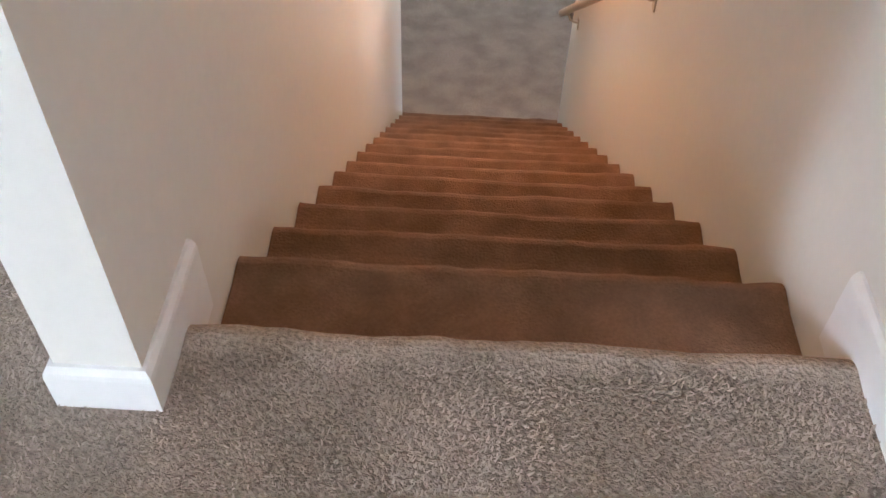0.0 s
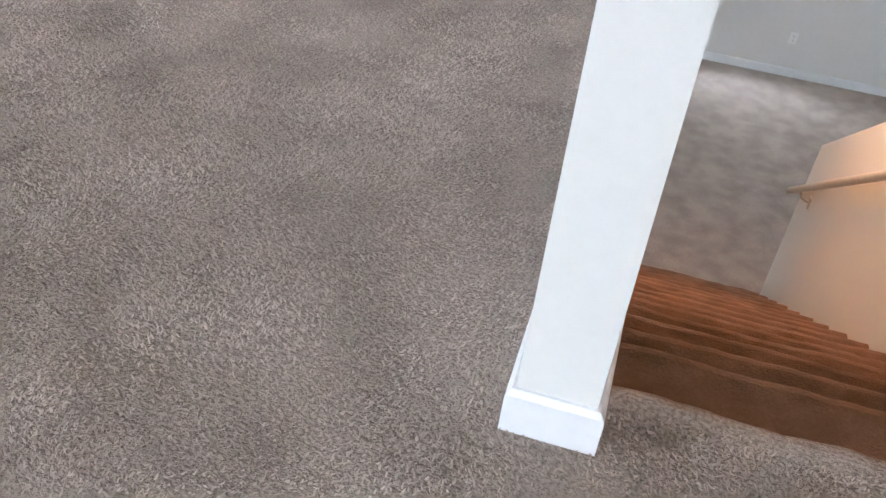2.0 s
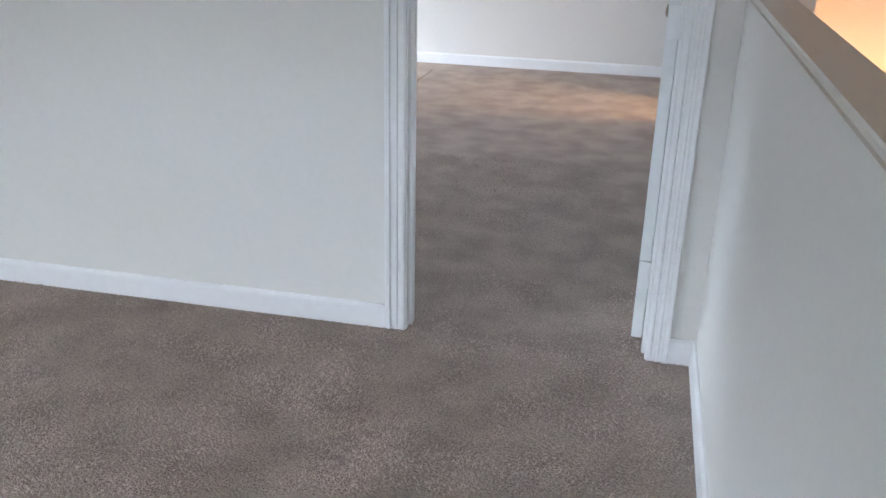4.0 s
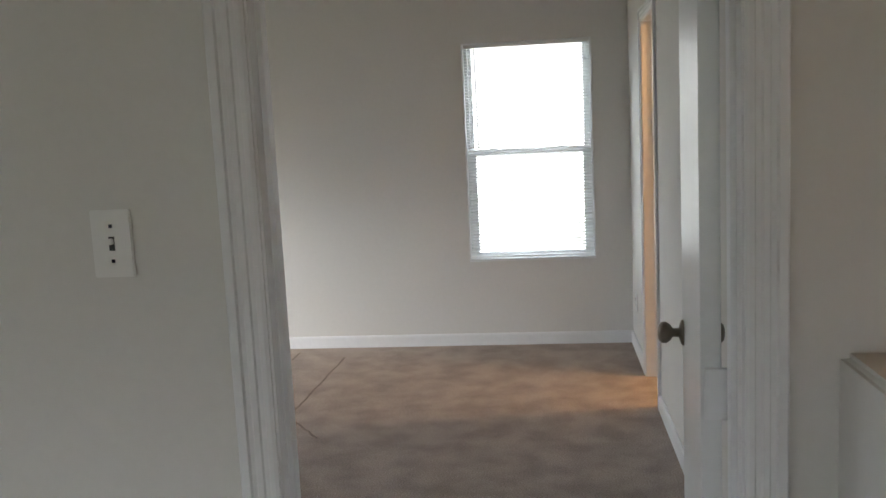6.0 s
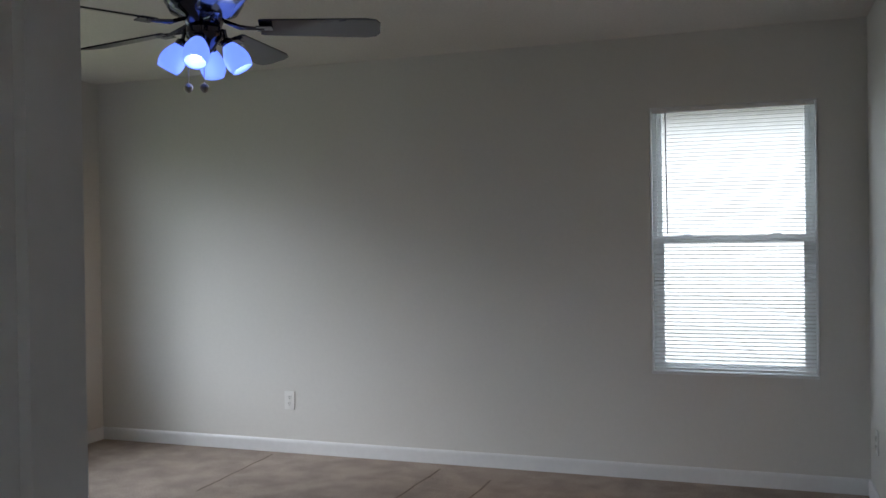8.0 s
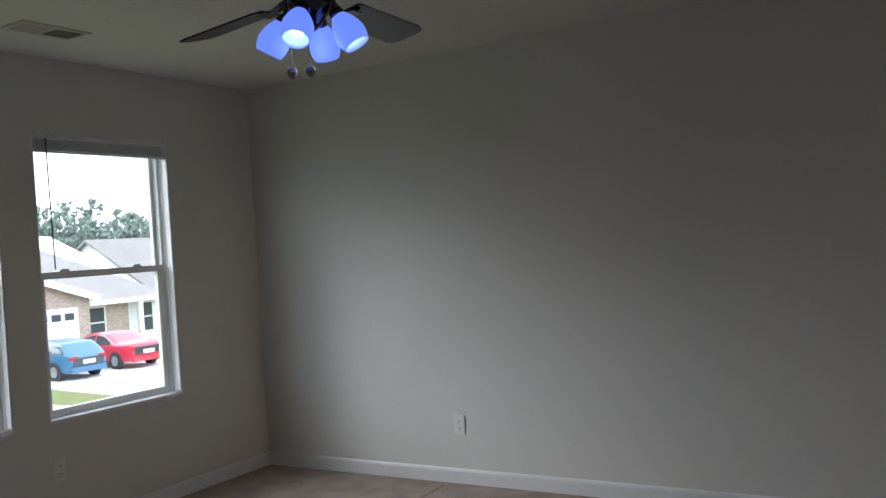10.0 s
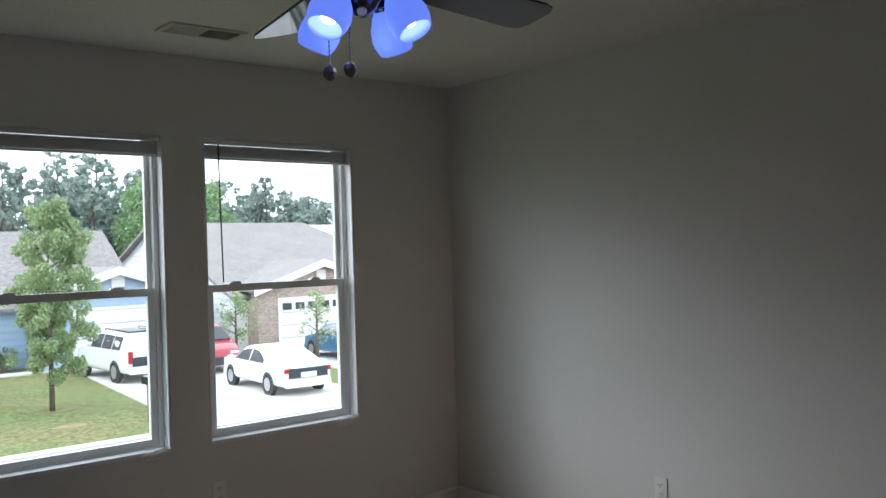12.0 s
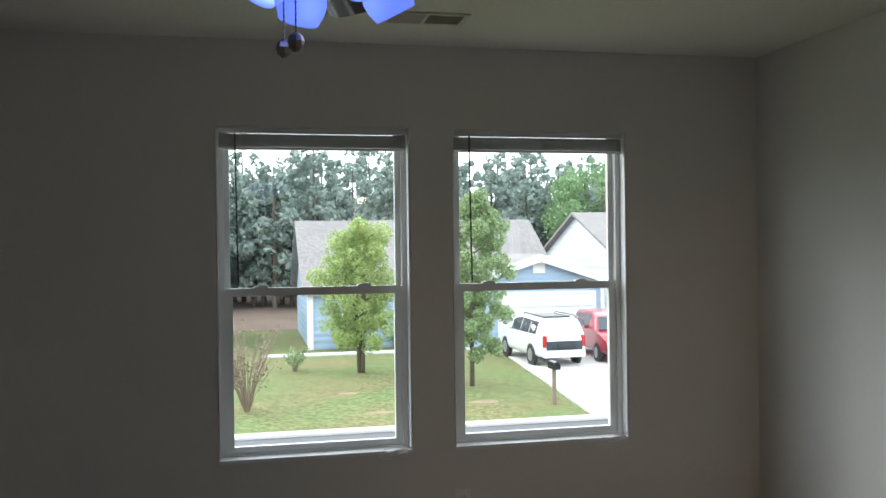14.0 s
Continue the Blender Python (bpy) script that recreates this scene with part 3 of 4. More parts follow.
# ---- plates ----
def plate(name, label, m, kind):
    """A wall plate in its own frame: u across, z up, facing -v."""
    ob = thing(name, label, "outlet" if kind == "outlet" else "light switch", m)
    bm = bmesh.new()
    box(bm, -0.036, 0.036, -0.006, 0.0, -0.058, 0.058)
    part("cover_plate", bm, M_PLATE, ob, bevel=0.002)
    if kind == "outlet":
        for z in (0.021, -0.021):
            bm = bmesh.new()
            lathe(bm, [(0.0165, -0.0085), (0.0165, -0.0055)], 18)
            part("socket", bm, M_PLATE, ob, m=pose(0, 0, z, -90, 0, 0))
            for u, h in ((-0.006, 0.008), (0.006, 0.010)):
                bm = bmesh.new()
                box(bm, u - 0.0012, u + 0.0012, -0.0096, -0.0085, z - h / 2 + 0.003, z + h / 2 + 0.003)
                part("slot", bm, M_SLOT, ob)
            bm = bmesh.new()
            box(bm, -0.0025, 0.0025, -0.0096, -0.0085, z - 0.010, z - 0.006)
            part("slot", bm, M_SLOT, ob)
    else:
        bm = bmesh.new()
        box(bm, -0.005, 0.005, -0.0068, -0.006, -0.012, 0.012)
        part("slot", bm, M_SLOT, ob)
        bm = bmesh.new()
        box(bm, -0.0042, 0.0042, -0.016, -0.0068, -0.001, 0.009)
        part("toggle", bm, M_PLATE, ob, bevel=0.001)
        for z in (0.03, -0.03):
            bm = bmesh.new()
            box(bm, -0.003, 0.003, -0.0068, -0.006, z - 0.003, z + 0.003)
            part("screw", bm, M_GUN, ob)
    return ob


plate("light_switch", "white toggle light switch plate beside the doorway", pose(-1.314, DY0, 1.332), "switch")
plate("wall_outlet", "white duplex outlet low on the bedroom wall", pose(-3.374, BY1, 0.332), "outlet")
plate("wall_outlet", "white duplex outlet under the street windows", pose(BX0, 5.60, 0.345, 0, 0, 90), "outlet")
plate("wall_outlet", "white duplex outlet low on the loft wall", pose(-2.70, DY0, 0.34), "outlet")
plate("wall_outlet", "white outlet plate by the side doorway", pose(BX1, 6.85, 0.33, 0, 0, -90), "outlet")
plate("wall_outlet", "white duplex outlet in the room below", pose(1.22, LR_Y1, LOW + 0.385), "outlet")

# ---- ceiling vent ----
vent = thing("ceiling_vent", "painted metal air vent in the ceiling", "vent", pose(-4.34, 5.35, H))
bm = bmesh.new()
VX, VY = 0.085, 0.17
for a0, a1, b0, b1 in ((-VX, VX, -VY, -VY + 0.022), (-VX, VX, VY - 0.022, VY), (-VX, -VX + 0.022, -VY + 0.022, VY - 0.022), (VX - 0.022, VX, -VY + 0.022, VY - 0.022), (-VX + 0.022, VX - 0.022, -0.006, 0.006)):
    box(bm, a0, a1, b0, b1, -0.008, 0)
part("frame", bm, M_GRILLE, vent)
part("backing", (lambda b: (box(b, -VX + 0.02, VX - 0.02, -VY + 0.02, VY - 0.02, -0.0015, -0.0005), b)[1])(bmesh.new()), M_SLOT, vent)
for i in range(9):
    for s, y in ((-1, -0.077), (1, 0.077)):
        bm = bmesh.new()
        x = -0.056 + 0.014 * i
        extrude_profile(bm, [(x, -0.001), (x + 0.009 * s, -0.010), (x + 0.010 * s, -0.010), (x + 0.001, -0.001)], lambda u, h: (u, y - 0.069, h), lambda u, h: (u, y + 0.069, h))
        part("slat", bm, M_GRILLE, vent)

# ---- ceiling fan ----
fan = thing("ceiling_fan", "dark five-blade ceiling fan with four lit blue glass shades", "ceiling fan", pose(-2.375, 4.785, 0))
bm = bmesh.new()
lathe(bm, [(0.075, H), (0.075, H - 0.02), (0.055, H - 0.055), (0.018, H - 0.065), (0.018, 2.27), (0.06, 2.265), (0.115, 2.245), (0.135, 2.20), (0.135, 2.165), (0.115, 2.13), (0.07, 2.112), (0.06, 2.085)], 32)
part("motor_housing", bm, M_GUN, fan, "polished gunmetal motor housing", smooth=True)
bm = bmesh.new()
lathe(bm, [(0.055, 2.085), (0.062, 2.075), (0.062, 2.045), (0.045, 2.025), (0.03, 2.0), (0.012, 1.985)], 24)
part("light_kit", bm, M_GUN, fan, smooth=True)
for k in range(5):
    ang = 24 + 72 * k
    m = pose(0, 0, 2.083, 0, 0, ang)
    bm = bmesh.new()
    tube(bm, [(0.07, 0, 0.02), (0.12, 0.012, 0.0), (0.17, 0.0, -0.004), (0.205, 0.0, -0.003)], 0.007, 8)
    tube(bm, [(0.07, 0.0, 0.02), (0.12, -0.014, 0.0), (0.17, 0.0, -0.004)], 0.006, 8)
    box(bm, 0.18, 0.235, -0.036, 0.036, -0.007, -0.003)
    part("blade_arm", bm, M_GUN, fan, m=m)
    bm = bmesh.new()
    outline = [(0.19, -0.050), (0.20, -0.056), (0.56, -0.068), (0.595, -0.06), (0.61, -0.035), (0.61, 0.035), (0.595, 0.06), (0.56, 0.068), (0.20, 0.056), (0.19, 0.050)]
    lo = [bm.verts.new((x, y, -0.003)) for x, y in outline]
    hi = [bm.verts.new((x, y, 0.003)) for x, y in outline]
    bm.faces.new(lo[::-1]); bm.faces.new(hi)
    for i in range(len(outline)):
        j = (i + 1) % len(outline)
        bm.faces.new((lo[i], lo[j], hi[j], hi[i]))
    part("blade", bm, M_WOODBLADE, fan, m=m @ pose(0, 0, 0, -13, 0, 0))
for k in range(4):
    ang = 20 + 90 * k
    bm = bmesh.new()
    tube(bm, [(0.03, 0, 2.045), (0.055, 0, 2.072), (0.068, 0, 2.07), (0.076, 0, 2.035)], 0.007, 8)
    arm = part("lamp_arm", bm, M_GUN, fan, m=pose(0, 0, 0, 0, 0, ang))
    tilt = pose(0.076, 0, 2.03, 0, -30, 0) @ Matrix.Scale(0.86, 4)
    bm = bmesh.new()
    lathe(bm, [(0.012, 0.012), (0.024, 0.004), (0.026, -0.022)], 16)
    part("socket_cup", bm, M_GUN, arm, smooth=True, m=tilt)
    bm = bmesh.new()
    lathe(bm, [(0.024, -0.014), (0.034, -0.03), (0.048, -0.06), (0.053, -0.085), (0.051, -0.105), (0.043, -0.128), (0.041, -0.128), (0.049, -0.105), (0.050, -0.085), (0.046, -0.062), (0.032, -0.033), (0.022, -0.016)], 28, cap=False)
    shade = part("shade", bm, M_SHADE, arm, "lit blue glass tulip shade", smooth=True, m=tilt)
    bm = bmesh.new()
    lathe(bm, [(0.008, -0.03), (0.016, -0.05), (0.022, -0.075), (0.020, -0.098), (0.010, -0.108)], 16)
    part("bulb", bm, M_BULB, arm, "lit bulb", smooth=True, m=tilt)
for dx, dy in ((0.036, -0.058), (-0.015, -0.075)):
    bm = bmesh.new()
    tube(bm, [(dx, dy, 2.0), (dx, dy, 1.877)], 0.0014, 5)
    for i in range(12):
        lathe(bm, [(0.0008, 1.883 + 0.01 * i), (0.0026, 1.886 + 0.01 * i), (0.0008, 1.889 + 0.01 * i)], 6, (dx, dy, 0))
    chain = part("pull_chain", bm, M_NICKEL, fan)
    bm = bmesh.new()
    lathe(bm, [(0.003, 1.877), (0.012, 1.870), (0.015, 1.861), (0.012, 1.851), (0.004, 1.844)], 10, (dx, dy, 0))
    part("pull_knob", bm, M_NICKEL, chain, "dark metal pull knob")

# dents and tracks left in the bedroom carpet and on the knee wall
M_CREASE = material("pressed_carpet", (0.29, 0.235, 0.20), 0.95, grain=0.4, grain_scale=120, stain=0.3, stain_scale=6, bump=0.6, bump_scale=110, spec=0.1)
for p, q in (((-2.37, 5.9), (-2.32, 7.0)), ((-2.37, 5.9), (-2.08, 5.58)), ((-2.0, 5.62), (-1.97, 6.85)), ((-2.0, 5.62), (-1.75, 5.28)), ((-3.43, 6.2), (-3.46, 7.05))):
    bm = bmesh.new()
    d = Vector((q[0] - p[0], q[1] - p[1], 0))
    s = Vector((-d.y, d.x, 0)).normalized() * 0.007
    ring = []
    for k in range(13):
        c = Vector((p[0], p[1], 0)) + d * k / 12 + s * 0.5 * math.sin(k * 1.7)
        ring.append([bm.verts.new(c - s), bm.verts.new(c + Vector((0, 0, 0.0025))), bm.verts.new(c + s)])
    for a, b in zip(ring, ring[1:]):
        bm.faces.new((a[0], a[1], b[1], b[0]))
        bm.faces.new((a[1], a[2], b[2], b[1]))
    setting(part("carpet_track", bm, M_CREASE), "pressed line left in the taupe carpet", "carpet mark")
bm = bmesh.new()
tube(bm, [(KX0 - 0.0145, 1.45, 0.064), (KX0 - 0.0148, 1.38, 0.055), (KX0 - 0.0148, 1.28, 0.058), (KX0 - 0.0145, 1.2, 0.05)], [0.001, 0.003, 0.0025, 0.001], 6)
setting(part("wall_scuff", bm, M_GRILLE), "long scuff in the knee wall paint", "wall mark")

# ---- lamps of the house ----
lamp("fan_light", 'POINT', pose(-2.375, 4.785, 1.90), 0.3, (0.75, 0.82, 1.0), radius=0.06)
lamp("stair_light", 'POINT', pose(0.50, 3.55, 0.25), 9.0, (1.0, 0.44, 0.14), radius=0.2)
lamp("side_room_light", 'POINT', pose(1.1, 5.9, 2.1), 30.0, (1.0, 0.55, 0.22), radius=0.08)

# ---- outside ----
G = -2.95
M_GRASS = material("lawn_grass", (0.17, 0.21, 0.085), 0.95, grain=0.4, grain_scale=9, stain=0.6, stain_scale=0.35, colour2=(0.24, 0.19, 0.10), bump=0.6, bump_scale=30, spec=0.1)
M_ROAD = material("grey_asphalt", (0.13, 0.13, 0.135), 0.9, grain=0.15, grain_scale=40, stain=0.2, stain_scale=0.6)
M_CONCRETE = material("pale_concrete", (0.62, 0.61, 0.58), 0.9, grain=0.08, grain_scale=25, stain=0.25, stain_scale=0.5)
M_LITTER = material("brown_leaf_litter", (0.16, 0.11, 0.08), 0.95, grain=0.3, grain_scale=6, stain=0.4, stain_scale=0.5)
M_BARK = material("grey_bark", (0.16, 0.13, 0.10), 0.9, grain=0.4, grain_scale=20, stain=0.2, bump=0.6, bump_scale=30, stretch=(1, 1, 0.3))
M_LEAF = translucent("spring_leaf", (0.36, 0.46, 0.24), 0.4)
M_LEAF2 = translucent("bright_spring_leaf", (0.44, 0.54, 0.22), 0.4)
# Paler and greyer than pine needles: distance haze is put into the colour.
M_HAZED_PINE = translucent("hazed_pine_foliage", (0.33, 0.40, 0.35), 0.35)
M_WOODLEAF = translucent("round_tree_leaf", (0.26, 0.39, 0.19), 0.3)
M_TWIG = material("brown_twig", (0.26, 0.20, 0.15), 0.9, grain=0.2, grain_scale=30)
M_ROOF = material("grey_shingle_roof", (0.27, 0.25, 0.24), 0.9, grain=0.25, grain_scale=7, stain=0.2, stain_scale=0.7, bump=0.5, bump_scale=12)
M_BRICK = material("tan_brick", (0.48, 0.39, 0.33), 0.9, grain=0.3, grain_scale=6, stain=0.3, stain_scale=1.0, stretch=(1, 1, 2.6))
M_WHITE = material("white_house_trim", (0.80, 0.80, 0.79), 0.6, stain=0.05)
M_PANE = material("dark_house_pane", (0.06, 0.07, 0.08), 0.1)


def siding(name, colour):
    """Painted lap siding: soft shadow lines by relief, one course every 15 cm."""
    mat = material(name, colour, 0.7, grain=0.05, grain_scale=10, stain=0.08, stain_scale=0.8)
    nodes, links = mat.node_tree.nodes, mat.node_tree.links
    geo, sep, saw, bump = (nodes.new("ShaderNode" + k) for k in ("NewGeometry", "SeparateXYZ", "Math", "Bump"))
    saw.operation = 'PINGPONG'
    saw.inputs[1].default_value = 0.15
    links.new(geo.outputs["Position"], sep.inputs[0])
    links.new(sep.outputs[2], saw.inputs[0])
    links.new(saw.outputs[0], bump.inputs["Height"])
    bump.inputs["Distance"].default_value = 0.12
    links.new(bump.outputs[0], nodes["Principled BSDF"].inputs["Normal"])
    return mat


M_BLUE = siding("slate_blue_siding", (0.36, 0.47, 0.60))
M_PALE = siding("pale_grey_siding", (0.80, 0.81, 0.82))
M_TAN = siding("tan_siding", (0.50, 0.48, 0.465))

setting(slab("ground", M_GRASS, -400, 300, -300, 400, G - 0.5, G), "patchy spring lawn with worn spots", "ground")
setting(slab("road", M_ROAD, -22.0, -13.0, -150, 200, G, G + 0.01), "grey asphalt residential street", "road")
setting(slab("kerb", M_CONCRETE, -22.40, -22.0, -150, 200, G, G + 0.09, bevel=0.02), "pale concrete kerb and gutter", "kerb")
setting(slab("woodland_floor", M_LITTER, -110, -50, -60, 110, G, G + 0.012), "brown leaf litter under the far trees", "ground")


def driveway(label, pts):
    bm = bmesh.new()
    pts = [(x, y - 0.33) for x, y in pts]
    lo = [bm.verts.new((x, y, G)) for x, y in pts]
    hi = [bm.verts.new((x, y, G + 0.05)) for x, y in pts]
    bm.faces.new(hi)
    for i in range(len(pts)):
        j = (i + 1) % len(pts)
        bm.faces.new((lo[i], lo[j], hi[j], hi[i]))
    return setting(part("driveway", bm, M_CONCRETE), label, "driveway")


driveway("wide pale concrete driveway beside the blue house", [(-22.40, 13.7), (-22.40, 20.2), (-38, 20.4), (-38, 15.6), (-34.6, 15.1)])
driveway("pale concrete driveway of the brick house", [(-22.40, 21.9), (-22.40, 29.4), (-37, 29.2), (-37, 24.0), (-30, 22.6)])
driveway("narrow pale concrete garden walk", [(-38.6, 5.5), (-37.7, 5.5), (-37.7, 15.3), (-38.6, 15.3)])
for x, y, r in ((-25.4, 11.2, 0.35), (-24.6, 8.1, 0.3), (-28.0, 7.6, 0.25)):
    bm = bmesh.new()
    lathe(bm, [(r, 0.0), (r * 0.9, 0.012), (r * 0.4, 0.02)], 14, (0, 0, 0))
    setting(part("bare_patch", bm, material("red_clay", (0.30, 0.22, 0.13), 0.95, grain=0.2, grain_scale=12, stain=0.3), m=pose(x, y, G) @ Matrix.Diagonal((0.7, 1.3, 1, 1))), "bare reddish clay patch in the lawn", "ground")


def prism(bm, x0, x1, y0, y1, z0, eave, ridge, along):
    """House walls with two gables; along: the ridge's axis."""
    if along == 'y':
        xm = (x0 + x1) / 2
        prof = [(x0, z0), (x1, z0), (x1, eave), (xm, ridge), (x0, eave)]
        extrude_profile(bm, prof, lambda u, h: (u, y0, h), lambda u, h: (u, y1, h))
    else:
        ym = (y0 + y1) / 2
        prof = [(y0, z0), (y1, z0), (y1, eave), (ym, ridge), (y0, eave)]
        extrude_profile(bm, prof, lambda u, h: (x0, u, h), lambda u, h: (x1, u, h))


def roof(name, parent, x0, x1, y0, y1, eave, ridge, along, over=0.35, t=0.14, hip=0.0):
    """Two thick sloping planes with an overhang; hip draws the ridge in at the far end."""
    bm = bmesh.new()
    for s in (-1, 1):
        if along == 'y':
            m = (x0 + x1) / 2
            e = x0 if s < 0 else x1
            k = (ridge - eave) / abs(m - e)
            oe, oz = e + s * over, eave - over * k
            quad = [(oe, y0 - over, oz), (oe, y1 + over, oz), (m, y1 + over - hip, ridge), (m, y0 - over, ridge)]
        else:
            m = (y0 + y1) / 2
            e = y0 if s < 0 else y1
            k = (ridge - eave) / abs(m - e)
            oe, oz = e + s * over, eave - over * k
            quad = [(x0 - over, oe, oz), (x1 + over, oe, oz), (x1 + over, m, ridge), (x0 - over, m, ridge)]
        lo = [bm.verts.new(p) for p in quad]
        hi = [bm.verts.new((p[0], p[1], p[2] + t)) for p in quad]
        bm.faces.new(lo[::-1]); bm.faces.new(hi)
        for i in range(4):
            j = (i + 1) % 4
            bm.faces.new((lo[i], lo[j], hi[j], hi[i]))
        if hip and along == 'y' and s > 0:
            tri = [(x0 - over, y1 + over, eave - over * k), (x1 + over, y1 + over, eave - over * k), (m, y1 + over - hip, ridge)]
            a, b = [bm.verts.new(p) for p in tri], [bm.verts.new((p[0], p[1], p[2] + t)) for p in tri]
            bm.faces.new(a[::-1]); bm.faces.new(b)
            for i in range(3):
                j = (i + 1) % 3
                bm.faces.new((a[i], a[j], b[j], b[i]))
    return part(name, bm, M_ROOF, parent, "grey shingle roof")


def house_window(parent, x, y, z, w, h):
    bm = bmesh.new()
    for a0, a1, b0, b1 in ((y - w / 2 - 0.08, y + w / 2 + 0.08, z - 0.08, z), (y - w / 2 - 0.08, y + w / 2 + 0.08, z + h, z + h + 0.08),
                           (y - w / 2 - 0.08, y - w / 2, z, z + h), (y + w / 2, y + w / 2 + 0.08, z, z + h), (y - w / 2, y + w / 2, z + h / 2 - 0.03, z + h / 2 + 0.03)):
        box(bm, x, x + 0.05, a0, a1, b0, b1)
    win = part("window", bm, M_WHITE, parent, "white framed window")
    bm = bmesh.new()
    box(bm, x, x + 0.02, y - w / 2, y + w / 2, z, z + h)
    part("pane", bm, M_PANE, win)


def rake_trim(parent, x, y0, y1, eave, ridge):
    """White boards along the slopes of a front gable."""
    bm = bmesh.new()
    ym = (y0 + y1) / 2
    k = (ridge - eave) / (ym - y0)
    for s in (-1, 1):
        e = ym + s * ((y1 - y0) / 2 + 0.35)
        z = eave - 0.35 * k
        a = [(x, e, z - 0.2), (x, ym, ridge - 0.2), (x, ym, ridge + 0.14), (x, e, z + 0.14)]
        va, vb = [bm.verts.new(p) for p in a], [bm.verts.new((p[0] + 0.06, p[1], p[2])) for p in a]
        bm.faces.new(va[::-1]); bm.faces.new(vb)
        for i in range(4):
            j = (i + 1) % 4
            bm.faces.new((va[i], va[j], vb[j], vb[i]))
    part("rake_trim", bm, M_WHITE, parent, "white rake boards")


def garage_door(parent, x, y0, y1, top, lights):
    bm = bmesh.new()
    rows = 4
    h = (top - G - 0.05) / rows
    for r in range(rows):
        z = G + 0.05 + r * h
        box(bm, x, x + 0.05, y0, y1, z + 0.015, z + h - 0.015)
        n = max(4, int((y1 - y0) / 0.62))
        w = (y1 - y0) / n
        for i in range(n):
            box(bm, x + 0.05, x + 0.065, y0 + i * w + 0.07, y0 + (i + 1) * w - 0.07, z + 0.09, z + h - 0.09)
    d = part("garage_door", bm, M_WHITE, parent, "white panelled garage door")
    if lights:
        n = max(4, int((y1 - y0) / 0.62))
        w = (y1 - y0) / n
        for i in range(n):
            bm = bmesh.new()
            box(bm, x + 0.06, x + 0.075, y0 + i * w + 0.1, y0 + (i + 1) * w - 0.1, top - h + 0.13, top - 0.13)
            part("pane", bm, M_PANE, d)
    bm = bmesh.new()
    for a0, a1, b0, b1 in ((y0 - 0.12, y0, G, top + 0.12), (y1, y1 + 0.12, G, top + 0.12), (y0, y1, top, top + 0.12)):
        box(bm, x - 0.02, x + 0.08, a0, a1, b0, b1)
    part("garage_trim", bm, M_WHITE, parent)


# the blue house with its garage wing
h1 = thing("house", "blue sided single-storey house with a grey shingle roof", "house", pose(0, -0.33, 0))
bm = bmesh.new(); prism(bm, -50.0, -40.2, 7.6, 19.0, G, -0.35, 2.75, 'y')
part("wall", bm, M_BLUE, h1)
roof("roof", h1, -50.0, -40.2, 7.6, 19.0, -0.35, 2.75, 'y')
bm = bmesh.new(); prism(bm, -43.5, -38.0, 14.4, 20.5, G, 0.02, 1.02, 'x')
part("garage_wall", bm, M_BLUE, h1)
roof("garage_roof", h1, -43.5, -38.0, 14.4, 20.5, 0.02, 1.02, 'x')
rake_trim(h1, -37.66, 14.4, 20.5, 0.02, 1.02)
garage_door(h1, -38.0, 15.7, 20.0, -0.62, False)
bm = bmesh.new(); box(bm, -38.0, -37.94, 17.2, 17.75, 0.3, 0.95)
part("gable_vent", bm, M_WHITE, h1, "white gable vent")
house_window(h1, -40.2, 9.6, -2.0, 1.0, 1.4)
bm = bmesh.new(); box(bm, -40.3, -40.1, 7.5, 7.75, G, -0.4); box(bm, -38.05, -37.93, 20.35, 20.52, G, 0.0)
part("corner_board", bm, M_WHITE, h1)

# the brick house
h2 = thing("house", "brick and siding house with a wide grey hipped roof", "house", pose(0, -0.33, 0))
bm = bmesh.new(); prism(bm, -54.8, -37.2, 22.4, 34.6, G, -0.35, 3.15, 'y')
part("wall", bm, M_PALE, h2)
roof("roof", h2, -54.8, -37.2, 22.4, 34.6, -0.35, 3.15, 'y', hip=3.6)
bm = bmesh.new(); prism(bm, -44.0, -36.2, 23.0, 29.6, G, -0.05, 1.05, 'x')
part("garage_wall", bm, M_BRICK, h2, "tan brick garage front")
roof("garage_roof", h2, -44.0, -36.2, 23.0, 29.6, -0.05, 1.05, 'x')
rake_trim(h2, -35.86, 23.0, 29.6, -0.05, 1.05)
garage_door(h2, -36.2, 24.1, 28.8, -0.62, True)
bm = bmesh.new(); box(bm, -36.2, -36.14, 26.05, 26.55, 0.2, 0.7)
part("gable_vent", bm, M_WHITE, h2, "white gable vent")
bm = bmesh.new(); box(bm, -37.2, -37.0, 29.7, 32.4, G, -0.5)
part("porch_wall", bm, M_BRICK, h2, "tan brick porch wall")
house_window(h2, -36.98, 30.5, -2.1, 0.9, 1.4)
bm = bmesh.new(); box(bm, -36.5, -36.3, 32.5, 32.75, G, -0.55); box(bm, -37.2, -36.3, 29.7, 34.5, -0.55, -0.35)
part("porch_post", bm, M_WHITE, h2, "white porch post and beam")
house_window(h2, -37.18, 33.6, -2.1, 0.8, 1.4)

h3 = thing("house", "pale sided house with a grey roof farther along", "house", pose(0, -0.33, 0))
bm = bmesh.new(); prism(bm, -52.0, -41.0, 37.6, 50.0, G, -0.35, 2.75, 'y')
part("wall", bm, M_PALE, h3)
roof("roof", h3, -52.0, -41.0, 37.6, 50.0, -0.35, 2.75, 'y')
house_window(h3, -41.0, 41.0, -2.0, 1.0, 1.4)

